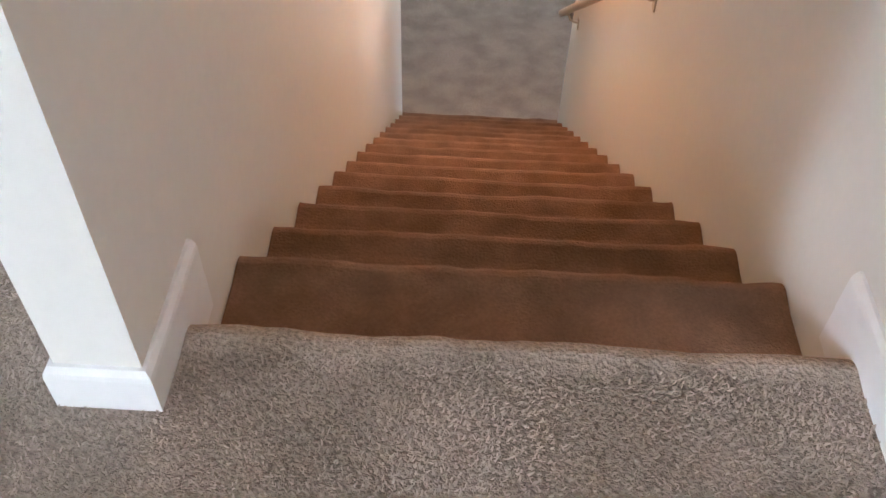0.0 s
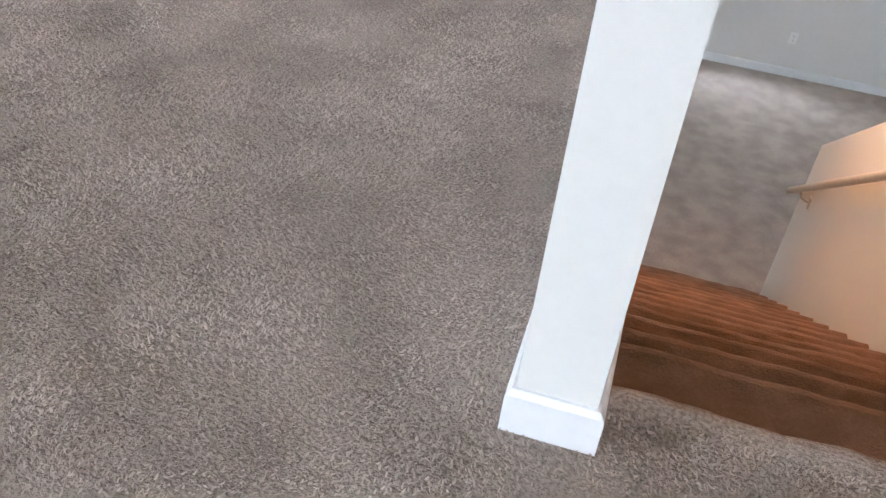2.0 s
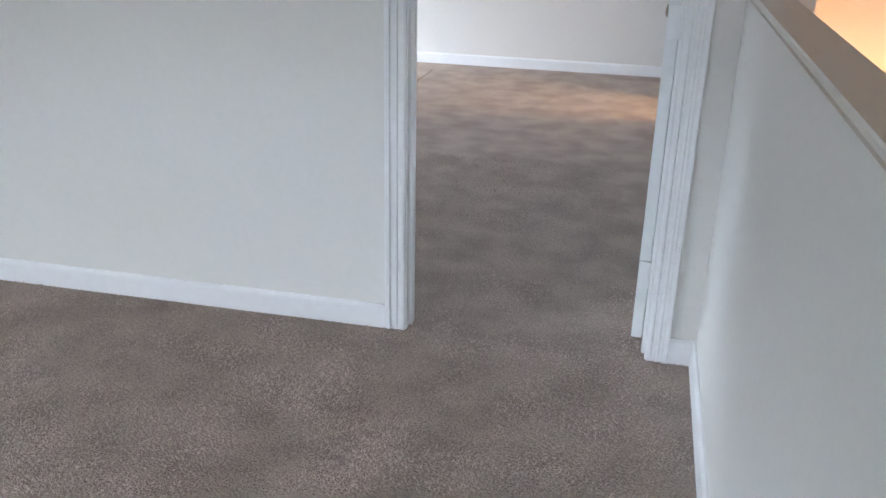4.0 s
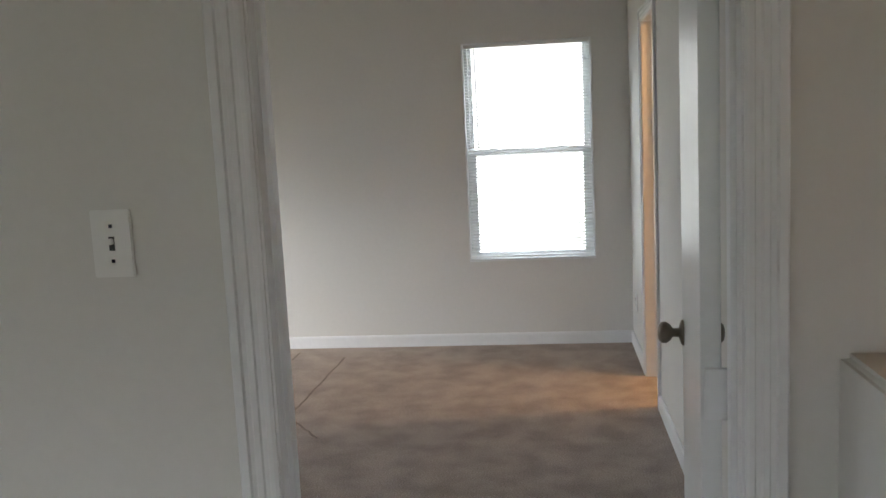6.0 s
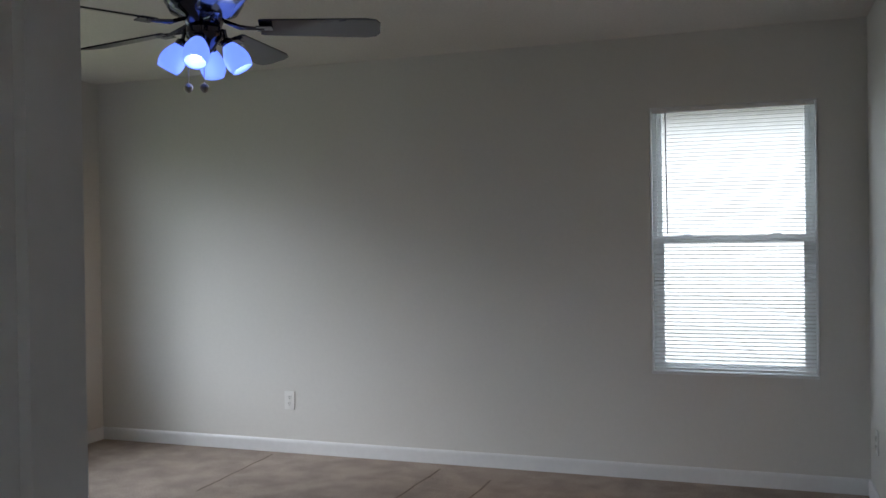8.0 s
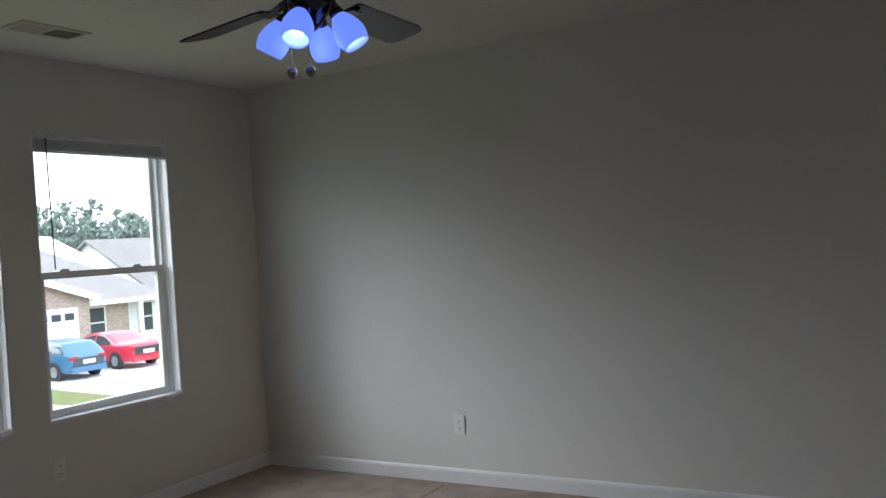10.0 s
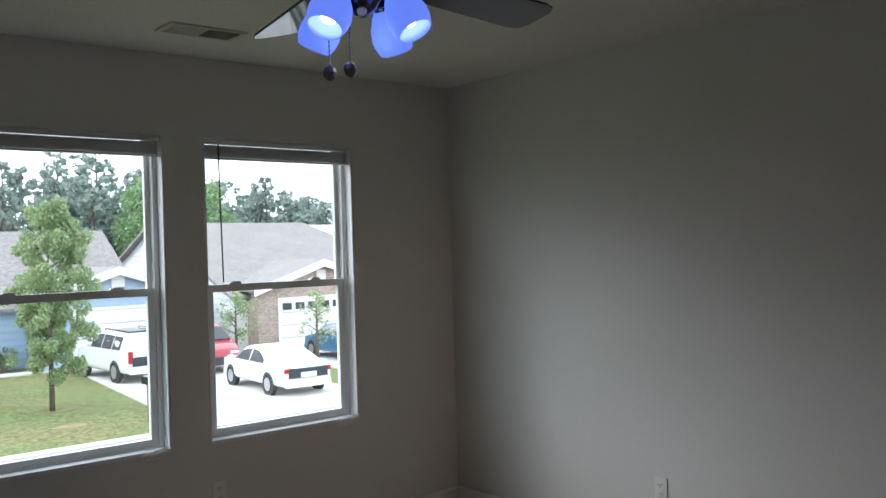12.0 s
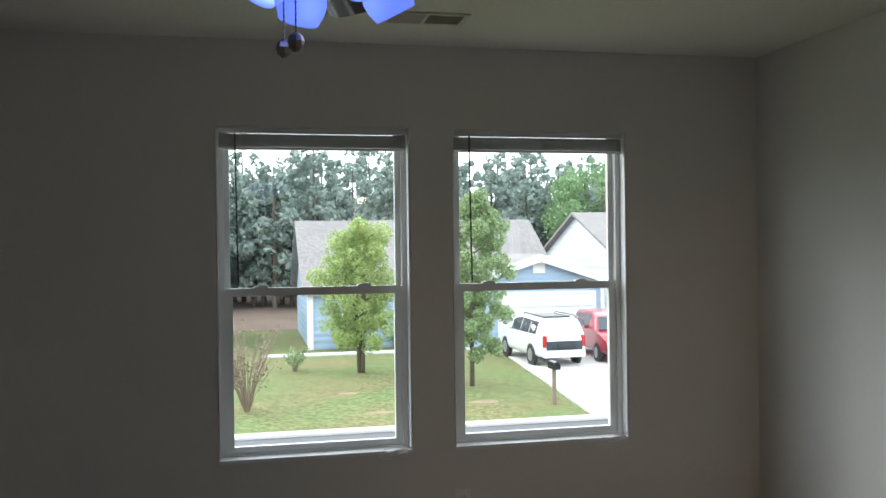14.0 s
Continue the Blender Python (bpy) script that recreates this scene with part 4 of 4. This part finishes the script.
h0 = thing("house", "pale sided house at the end of the lawn", "house", pose(0, -0.33, 0))
bm = bmesh.new(); prism(bm, -50.0, -41.0, -9.0, 3.7, G, -0.35, 2.3, 'y')
part("wall", bm, M_PALE, h0)
roof("roof", h0, -50.0, -41.0, -9.0, 3.7, -0.35, 2.3, 'y')

# the neighbour's wall behind the lowered blind
hn = thing("house", "pale sided neighbouring house close beside the window", "house")
bm = bmesh.new(); prism(bm, -2.6, 8.0, BY1 + 4.4, BY1 + 13, G, 2.8, 5.1, 'x')
part("wall", bm, M_TAN, hn)
roof("roof", hn, -2.6, 8.0, BY1 + 4.4, BY1 + 13, 2.8, 5.1, 'x')


# ---- trees ----
def leaf_cloud(rng, blobs, count, size):
    """Many small leaf faces scattered through a set of ball-shaped clumps (x, y, z, r)."""
    w = np.array([b[3] ** 2 for b in blobs])
    c = np.array(blobs)[rng.choice(len(blobs), count, p=w / w.sum())]

    def unit(v):
        return v / np.linalg.norm(v, axis=1, keepdims=True)
    p = c[:, :3] + unit(rng.normal(size=(count, 3))) * (c[:, 3] * rng.uniform(0.55, 1.06, count))[:, None]
    a = unit(rng.normal(size=(count, 3)))
    b = unit(np.cross(a, rng.normal(size=(count, 3))))
    s = (size * rng.uniform(0.6, 1.4, count))[:, None]
    return np.stack((p - a * s, p + b * s * 0.55, p + a * s, p - b * s * 0.55), 1).reshape(-1, 3)


def leaf_mesh(name, verts, mat):
    """One mesh of four-cornered leaves."""
    n = len(verts) // 4
    me = bpy.data.meshes.new(name)
    me.vertices.add(n * 4)
    me.vertices.foreach_set("co", verts.astype(np.float32).ravel())
    me.loops.add(n * 4)
    me.loops.foreach_set("vertex_index", np.arange(n * 4, dtype=np.int32))
    me.polygons.add(n)
    me.polygons.foreach_set("loop_start", np.arange(0, n * 4, 4, dtype=np.int32))
    me.update(calc_edges=True)
    me.validate()
    me.materials.append(mat)
    return me


def tree(label, x, y, height, clear, width, seed, mat, stems=1, count=5200, size=0.085, shape=1.0):
    """A garden tree: tapered stems, limbs, and a crown of leaf clumps round them."""
    rng = np.random.default_rng(seed)
    t = thing("tree", label, "tree", pose(x, y, G))
    bm = bmesh.new()
    blobs = []
    for s in range(stems):
        a = 2 * math.pi * s / max(1, stems) + 0.5
        lean = 0.0 if stems == 1 else 0.12
        top = (math.cos(a) * lean * height * 0.5, math.sin(a) * lean * height * 0.5, height * 0.8)
        pts = [(math.cos(a) * 0.07 * (stems > 1), math.sin(a) * 0.07 * (stems > 1), 0), (top[0] * 0.4, top[1] * 0.4, height * 0.3), (top[0] * 0.8, top[1] * 0.8, height * 0.55), top]
        tube(bm, pts, [0.085, 0.065, 0.04, 0.012], 8)
        for i in range(10):
            h = clear + (height * 0.86 - clear) * (i + rng.uniform(0, 0.8)) / 10
            f = (h - clear) / (height - clear)
            reach = width / 2 * (math.sin(math.pi * min(1, 0.22 + 0.78 * f) ** shape) * 0.75 + 0.12) * rng.uniform(0.7, 1.1)
            b = rng.uniform(0, 2 * math.pi)
            c = (top[0] * f * 0.8, top[1] * f * 0.8, h)
            e = (c[0] + math.cos(b) * reach, c[1] + math.sin(b) * reach, h + reach * 0.45)
            tube(bm, [c, ((c[0] + e[0]) / 2, (c[1] + e[1]) / 2, h + reach * 0.3), e], [0.028, 0.018, 0.006], 5)
            blobs.append((*e, rng.uniform(0.2, 0.34) * width / 3))
            blobs.append(((c[0] + e[0]) / 2, (c[1] + e[1]) / 2, h + reach * 0.3, rng.uniform(0.25, 0.42) * width / 3))
    for i in range(int(90 * (height - clear) * width / 12)):
        f = rng.uniform(0.0, 0.97)
        env = width / 2 * math.sin(math.pi * (0.16 + 0.80 * f ** 0.85)) ** 0.8
        b, l = rng.uniform(0, 2 * math.pi), rng.uniform(0.25, 0.95)
        blobs.append((math.cos(b) * env * l, math.sin(b) * env * l, clear + (height - clear) * f, rng.uniform(0.16, 0.30) * width / 3.2))
    blobs += [(0, 0, height - 0.25, 0.22 * width / 3), (0.05, 0, height - 0.6, 0.36 * width / 3), (0, 0.1, height - 1.0, 0.45 * width / 3)]
    part("trunk", bm, M_BARK, t, smooth=True)
    new("crown", leaf_mesh("crown", leaf_cloud(rng, blobs, count, size), mat)).parent = t
    return t


tree("bright green young street tree with several stems", -32.4, 8.57, 5.6, 0.95, 3.3, 3, M_LEAF2, stems=3, count=30000, size=0.05, shape=1.15)
tree("green oval young tree in the front lawn", -28.35, 11.62, 6.25, 1.0, 3.0, 5, M_LEAF, count=32000, size=0.052, shape=1.2)
tree("thin sapling with sparse pale leaves beside the drive", -31.2, 22.57, 3.0, 0.7, 1.7, 8, M_LEAF, count=420, size=0.07)
tree("small leafy tree against the garage", -35.6, 21.27, 3.0, 0.6, 2.0, 11, M_LEAF, count=1100, size=0.06)


def bush(label, x, y, r, h, seed, mat, count, twigs):
    rng = np.random.default_rng(seed)
    t = thing("bush", label, "bush", pose(x, y, G))
    bm = bmesh.new()
    blobs = []
    for i in range(twigs):
        a, l = rng.uniform(0, 2 * math.pi), rng.uniform(0.5, 1.0)
        e = (math.cos(a) * r * l, math.sin(a) * r * l, h * rng.uniform(0.55, 1.0))
        tube(bm, [(math.cos(a) * 0.06, math.sin(a) * 0.06, 0), (e[0] * 0.4, e[1] * 0.4, e[2] * 0.5), e], [0.016, 0.010, 0.003], 4)
        for q in range(2):
            g = (e[0] + rng.normal() * 0.22, e[1] + rng.normal() * 0.22, e[2] + rng.uniform(-0.1, 0.3))
            tube(bm, [(e[0] * 0.6, e[1] * 0.6, e[2] * 0.65), g], [0.008, 0.002], 4)
        blobs.append((*e, 0.22 * r))
        blobs.append((e[0] * 0.6, e[1] * 0.6, e[2] * 0.6, 0.26 * r))
    part("stem", bm, M_TWIG, t)
    new("foliage", leaf_mesh("foliage", leaf_cloud(rng, blobs, count, 0.05), mat)).parent = t


bush("brown twiggy shrub just leafing out by the kerb", -25.8, 4.57, 0.95, 2.3, 21, M_TWIG, 500, 46)
bush("low green shrub on the lawn", -33.5, 6.27, 0.5, 0.9, 22, M_LEAF, 700, 14)
for x, y, s in ((-39.6, 9.0, 31), (-39.6, 11.2, 32), (-39.6, 13.4, 33), (-35.6, 30.0, 34)):
    bush("clipped dark green foundation shrub", x, y - 0.33, 0.55, 0.9, s, M_WOODLEAF, 900, 14)

# far woods: trunks and crowns past counting
rng = np.random.default_rng(77)
verts = []
bm = bmesh.new()
for i in range(260):
    y = -35 + 145 * (i + rng.uniform(0, 1)) / 260
    x = -66 - rng.uniform(0, 26)
    h = rng.uniform(9.5, 14.5) * (0.80 if y > 34 else 1.0)
    tube(bm, [(x, y, G), (x + rng.normal() * 0.2, y, G + h * 0.5), (x, y, G + h * 0.97)], [0.2, 0.14, 0.03], 6)
    blobs = []
    pine = rng.uniform() < 0.75
    for k in range(17):
        f = (k + 0.5) / 17
        rad = (0.55 + 2.9 * (1 - f) ** 0.6) if pine else 0.6 + 2.1 * math.sin(math.pi * min(1, f * 0.9 + 0.1))
        for q in range(4):
            a, l = rng.uniform(0, 2 * math.pi), rng.uniform(0.3, 1.0)
            blobs.append((x + math.cos(a) * rad * l, y + math.sin(a) * rad * l, G + h * (0.16 + 0.84 * f) - 0.25 * rad * l, rng.uniform(0.25, 0.6) * (0.35 + rad * 0.3)))
    verts.append(leaf_cloud(rng, blobs, 2600, 0.235))
# The woods' haze lies in this foliage colour, not in the air.
tagged(new("woods_foliage", leaf_mesh("woods_foliage", np.concatenate(verts), M_HAZED_PINE)), "pine woods behind the houses, distance haze in their pale green", "woods", kind="stuff")
tagged(part("woods_trunks", bm, M_BARK), "grey trunks of the far pine woods", "woods", kind="stuff")
for x, y, h, w, s in ((-62, 30.2, 11.0, 10.0, 41),):
    rng = np.random.default_rng(s)
    t = thing("tree", "rounded light green tree behind the roofs", "tree", pose(x, y, G))
    bm = bmesh.new()
    tube(bm, [(0, 0, 0), (0.1, 0, h * 0.4), (0, 0, h * 0.85)], [0.25, 0.18, 0.04], 8)
    part("trunk", bm, M_BARK, t)
    blobs = []
    for k in range(120):
        d = rng.normal(size=3); d /= np.linalg.norm(d)
        blobs.append((d[0] * w * 0.36, d[1] * w * 0.36, h * 0.6 + d[2] * h * 0.3, rng.uniform(0.6, 1.1)))
    new("crown", leaf_mesh("crown", leaf_cloud(rng, blobs, 22000, 0.12), M_WOODLEAF)).parent = t


# ---- cars ----
M_TYRE = material("black_tyre", (0.03, 0.03, 0.03), 0.8)
M_RIM = material("alloy_rim", (0.5, 0.5, 0.52), 0.3, 0.8)
M_CARGLASS = material("dark_car_glass", (0.05, 0.06, 0.07), 0.08)
M_TAIL = material("red_tail_light", (0.45, 0.02, 0.02), 0.2)
M_HEAD = material("clear_headlight", (0.75, 0.77, 0.8), 0.15)
# Black plastic trim, and also the painted dark of the wheel wells.
M_BLACKTRIM_SHADE = material("black_trim_and_well_shade", (0.04, 0.04, 0.045), 0.5)


def car(label, m, paint, kind, length, width, height):
    """A parked car pointing along +x of its own frame, wheels on z = 0; kind sets the side outline."""
    c = thing("car", label, "car", m)
    L, W, Hh = length, width, height
    outline = {
        "sedan": ([(0, .50), (.02, .62), (.14, .66), (.27, .70), (.38, .96), (.50, 1.0), (.62, .97), (.80, .72), (.96, .70), (1, .62), (1, .36)], (.29, .78)),
        "suv": ([(0, .42), (.01, .55), (.06, .60), (.25, .66), (.37, .95), (.50, 1.0), (.93, .97), (.985, .62), (1, .55), (1, .32)], (.30, .95)),
        "van": ([(0, .38), (.01, .48), (.10, .58), (.18, .62), (.33, .93), (.48, 1.0), (.93, .98), (.99, .60), (1, .52), (1, .30)], (.2, .95)),
        "hatch": ([(0, .42), (.01, .55), (.12, .62), (.25, .68), (.40, .95), (.54, 1.0), (.86, .95), (.97, .66), (1, .58), (1, .34)], (.28, .95)),
    }[kind]
    top = [(L / 2 - u * L, z * Hh) for u, z in outline[0]]
    g = 0.17 * Hh + 0.05
    wheel = 0.33 if kind != "suv" else 0.37
    xs = (L * 0.31, -L * 0.29)
    belt = 0.64 * Hh

    def half(x, z):
        """Half the width at a height: full at the doors, drawn in at both ends and towards the roof."""
        e = abs(2 * x / L)
        w = W / 2 * (1 - 0.16 * e ** 5) * (1 - 0.05 * max(0.0, 1 - z / (0.3 * Hh)))
        return w * (1 - 0.26 * max(0.0, (z - belt) / (Hh - belt)) ** 1.15)

    def top_at(x):
        for (xa, za), (xb, zb) in zip(top, top[1:]):
            if xb <= x <= xa and xa != xb:
                return za + (zb - za) * (xa - x) / (xa - xb)
        return top[0][1] if x > 0 else top[-1][1]
    bm = bmesh.new()
    rings = []
    n = 56
    for k in range(n + 1):
        x = L / 2 * math.cos(math.pi * (k / n)) * 0.35 + (L / 2 - L * k / n) * 0.65
        zt = sum(top_at(min(L / 2, max(-L / 2, x + d))) for d in (-0.07, -0.03, 0, 0.03, 0.07)) / 5
        low = g + 0.10 * max(0.0, abs(2 * x / L) - 0.9) * 10
        zs = [low, low + 0.07, 0.30 * Hh, 0.44 * Hh, 0.56 * Hh, belt, belt + (zt - belt) * 0.5, zt - 0.06, zt - 0.02]
        zs = [min(z, zt - 0.02 - 0.004 * (8 - i)) for i, z in enumerate(zs)]
        sec = [(half(x, z) * (0.93 if i == 0 else 1.0) * (0.985 if i == 7 else 0.94 if i == 8 else 1.0), z) for i, z in enumerate(zs)]
        sec.append((half(x, zt) * 0.72, zt))
        ring = [bm.verts.new((x, y, z)) for y, z in sec] + [bm.verts.new((x, -y, z)) for y, z in reversed(sec)]
        rings.append(ring)
    for a, b in zip(rings, rings[1:]):
        for i in range(len(a)):
            j = (i + 1) % len(a)
            bm.faces.new((a[i], a[j], b[j], b[i]))
    bm.faces.new(rings[0][::-1])
    bm.faces.new(rings[-1])
    part("body", bm, paint, c, smooth=True)
    for wx in xs:
        for s in (-1, 1):
            bm = bmesh.new()
            y = half(wx, 0.3 * Hh)
            # A black disc stands for the shaded wheel well; the body stays uncut.
            lathe(bm, [(wheel + 0.055, -0.12), (wheel + 0.055, 0.004), (wheel + 0.04, 0.008)], 22)
            part("wheel_arch", bm, M_BLACKTRIM_SHADE, c, "black disc painted as wheel well shade", m=pose(wx, s * y, wheel, -90 * s, 0, 0))
    # side glass, set a few millimetres proud of the cabin
    cab = [p for p in top if p[1] >= belt - 1e-6]
    x_f, x_r = max(p[0] for p in cab) , min(p[0] for p in cab)
    cuts = [(x_f - (x_f - x_r) * p, x_f - (x_f - x_r) * q) for p, q in ((.16, .44), (.46, .72), (.74, .93))]
    if kind == "sedan":
        cuts = cuts[:2]
    for a, b in cuts:
        for s in (-1, 1):
            bm = bmesh.new()
            quad = []
            n = 5
            lowz = belt + 0.03
            for k in range(n + 1):
                x = a + (b - a) * k / n
                quad.append((x, max(lowz + 0.02, top_at(x) - 0.11)))
            ring = [(a, lowz)] + quad + [(b, lowz)]
            vs = [bm.verts.new((x, s * (half(x, z) + 0.008), z)) for x, z in ring]
            ws = [bm.verts.new((x, s * (half(x, z) - 0.012), z)) for x, z in ring]
            bm.faces.new(vs); bm.faces.new(ws[::-1])
            for i in range(len(ring)):
                j = (i + 1) % len(ring)
                bm.faces.new((vs[i], vs[j], ws[j], ws[i]))
            part("side_window", bm, M_CARGLASS, c)
    # windscreen and rear window lie on the two steepest cabin slopes
    slopes = [(p, q) for p, q in zip(top, top[1:]) if abs(q[1] - p[1]) > 0.2 * Hh]
    lift = 0.045
    for (p, q), nm in zip((slopes[0], slopes[-1]), ("windscreen", "rear_window")):
        d = Vector((q[0] - p[0], 0, q[1] - p[1]))
        nrm = Vector((-d.z, 0, d.x)).normalized()
        if nrm.z < 0:
            nrm = -nrm
        a, b = Vector((p[0], 0, p[1])) + d * 0.1, Vector((p[0], 0, p[1])) + d * 0.9
        bm = bmesh.new()
        vs = []
        for o in (lift, -0.02):
            for e, s in ((a, 1), (a, -1), (b, -1), (b, 1)):
                vs.append(bm.verts.new(e + nrm * o + Vector((0, s * (half(e.x, e.z) - 0.10), 0))))
        bm.faces.new(vs[:4]); bm.faces.new(vs[4:][::-1])
        for i in range(4):
            j = (i + 1) % 4
            bm.faces.new((vs[i], vs[j], vs[4 + j], vs[4 + i]))
        part(nm, bm, M_CARGLASS, c)
    for wx in xs:
        for s in (-1, 1):
            bm = bmesh.new()
            lathe(bm, [(wheel * 0.62, -0.1), (wheel * 0.97, -0.1), (wheel, -0.07), (wheel, 0.07), (wheel * 0.97, 0.1), (wheel * 0.62, 0.1)], 20)
            w = part("wheel", bm, M_TYRE, c, m=pose(wx, s * (half(wx, 0.3 * Hh) - 0.085), wheel, 90, 0, 0))
            bm = bmesh.new()
            lathe(bm, [(0.06, 0.118), (0.08, 0.11), (wheel * 0.6, 0.104), (wheel * 0.64, 0.108), (wheel * 0.64, 0.08)], 20)
            part("rim", bm, M_RIM, w, m=pose(0, 0, 0, 180 if s > 0 else 0, 0, 0))
    for s in (-1, 1):
        bm = bmesh.new()
        if kind == "suv":
            box(bm, -L / 2 - 0.01, -L / 2 + 0.08, *sorted((s * W * 0.43, s * (W * 0.43 - 0.15))), 0.40 * Hh, 0.64 * Hh)
        else:
            lo, hi = sorted((s * W * 0.43, s * (W * 0.43 - 0.34)))
            box(bm, -L / 2 - 0.012, -L / 2 + 0.12, lo, hi, 0.50 * Hh, 0.60 * Hh)
        part("tail_light", bm, M_TAIL, c, "red tail light", bevel=0.01)
        bm = bmesh.new()
        lo, hi = sorted((s * W * 0.42, s * (W * 0.42 - 0.32)))
        box(bm, L / 2 - 0.16, L / 2 + 0.012, lo, hi, 0.40 * Hh, 0.455 * Hh)
        part("headlight", bm, M_HEAD, c, "clear headlight", bevel=0.01)
        bm = bmesh.new()
        lo, hi = sorted((s * (W / 2 - 0.02), s * (W / 2 + 0.16)))
        box(bm, x_f - 0.55, x_f - 0.40, lo, hi, belt + 0.02, belt + 0.13)
        part("door_mirror", bm, paint, c, bevel=0.02)
    bm = bmesh.new()
    box(bm, -L / 2 - 0.05, -L / 2 + 0.1, -W * 0.43, W * 0.43, 0.19 * Hh, 0.34 * Hh)
    part("rear_bumper", bm, paint, c, bevel=0.03)
    bm = bmesh.new()
    box(bm, L / 2 - 0.1, L / 2 + 0.05, -W * 0.43, W * 0.43, 0.17 * Hh, 0.34 * Hh)
    part("front_bumper", bm, paint if kind != "van" else M_BLACKTRIM_SHADE, c, bevel=0.03)
    bm = bmesh.new()
    box(bm, -L / 2 - 0.062, -L / 2 - 0.02, -0.26, 0.26, 0.40 * Hh, 0.40 * Hh + 0.15)
    part("licence_plate", bm, M_BLACKTRIM_SHADE if kind == "suv" else M_WHITE, c)
    if kind == "suv":
        for s in (-1, 1):
            bm = bmesh.new()
            tube(bm, [(0.1, s * W * 0.33, Hh - 0.01), (0.0, s * W * 0.33, Hh + 0.05), (-L * 0.38, s * W * 0.33, Hh + 0.04), (-L * 0.42, s * W * 0.33, Hh - 0.02)], 0.02, 6)
            part("roof_rail", bm, M_BLACKTRIM_SHADE, c)
        bm = bmesh.new()
        box(bm, -L * 0.36, 0.0, -W * 0.27, W * 0.27, Hh - 0.03, Hh + 0.012)
        part("sunroof", bm, M_CARGLASS, c)
    return c


def paint(name, colour):
    p = material(name, colour, 0.3, 0.0, stain=0.06, stain_scale=2.0)
    p.node_tree.nodes["Principled BSDF"].inputs["Coat Weight"].default_value = 0.6
    return p


Z = G + 0.05
car("white sport utility car parked on the driveway", pose(-33.8, 15.77, Z, 0, 0, 182), paint("white_car_paint", (0.78, 0.78, 0.77)), "suv", 4.9, 1.9, 1.78)
car("dark red minivan parked facing the street", pose(-33.9, 18.67, Z, 0, 0, -6), paint("dark_red_paint", (0.33, 0.025, 0.04)), "van", 4.9, 1.95, 1.78)
car("white sedan parked on the driveway", pose(-26.9, 18.22, Z, 0, 0, 176), paint("bright_white_paint", (0.80, 0.80, 0.79)), "sedan", 4.8, 1.83, 1.45)
car("blue hatchback parked on the driveway", pose(-31.9, 24.37, Z, 0, 0, 178), paint("metal_blue_paint", (0.05, 0.16, 0.30)), "hatch", 4.2, 1.78, 1.47)
car("bright red sedan parked beside the hatchback", pose(-32.2, 27.27, Z, 0, 0, 178), paint("bright_red_paint", (0.55, 0.03, 0.06)), "sedan", 4.6, 1.8, 1.46)

box_post = thing("mailbox", "grey metal mailbox on a wooden post by the kerb", "mailbox", pose(-24.5, 13.02, G))
bm = bmesh.new(); box(bm, -0.05, 0.05, -0.05, 0.05, 0, 1.0)
part("post", bm, M_TWIG, box_post, bevel=0.008)
bm = bmesh.new()
prof = [(-0.10, 1.0), (0.10, 1.0), (0.10, 1.12)] + [(0.10 * math.cos(math.pi * k / 8), 1.12 + 0.10 * math.sin(math.pi * k / 8)) for k in range(1, 8)] + [(-0.10, 1.12)]
extrude_profile(bm, prof, lambda u, h: (-0.26, u, h), lambda u, h: (0.26, u, h))
part("letter_box", bm, M_GUN, box_post)
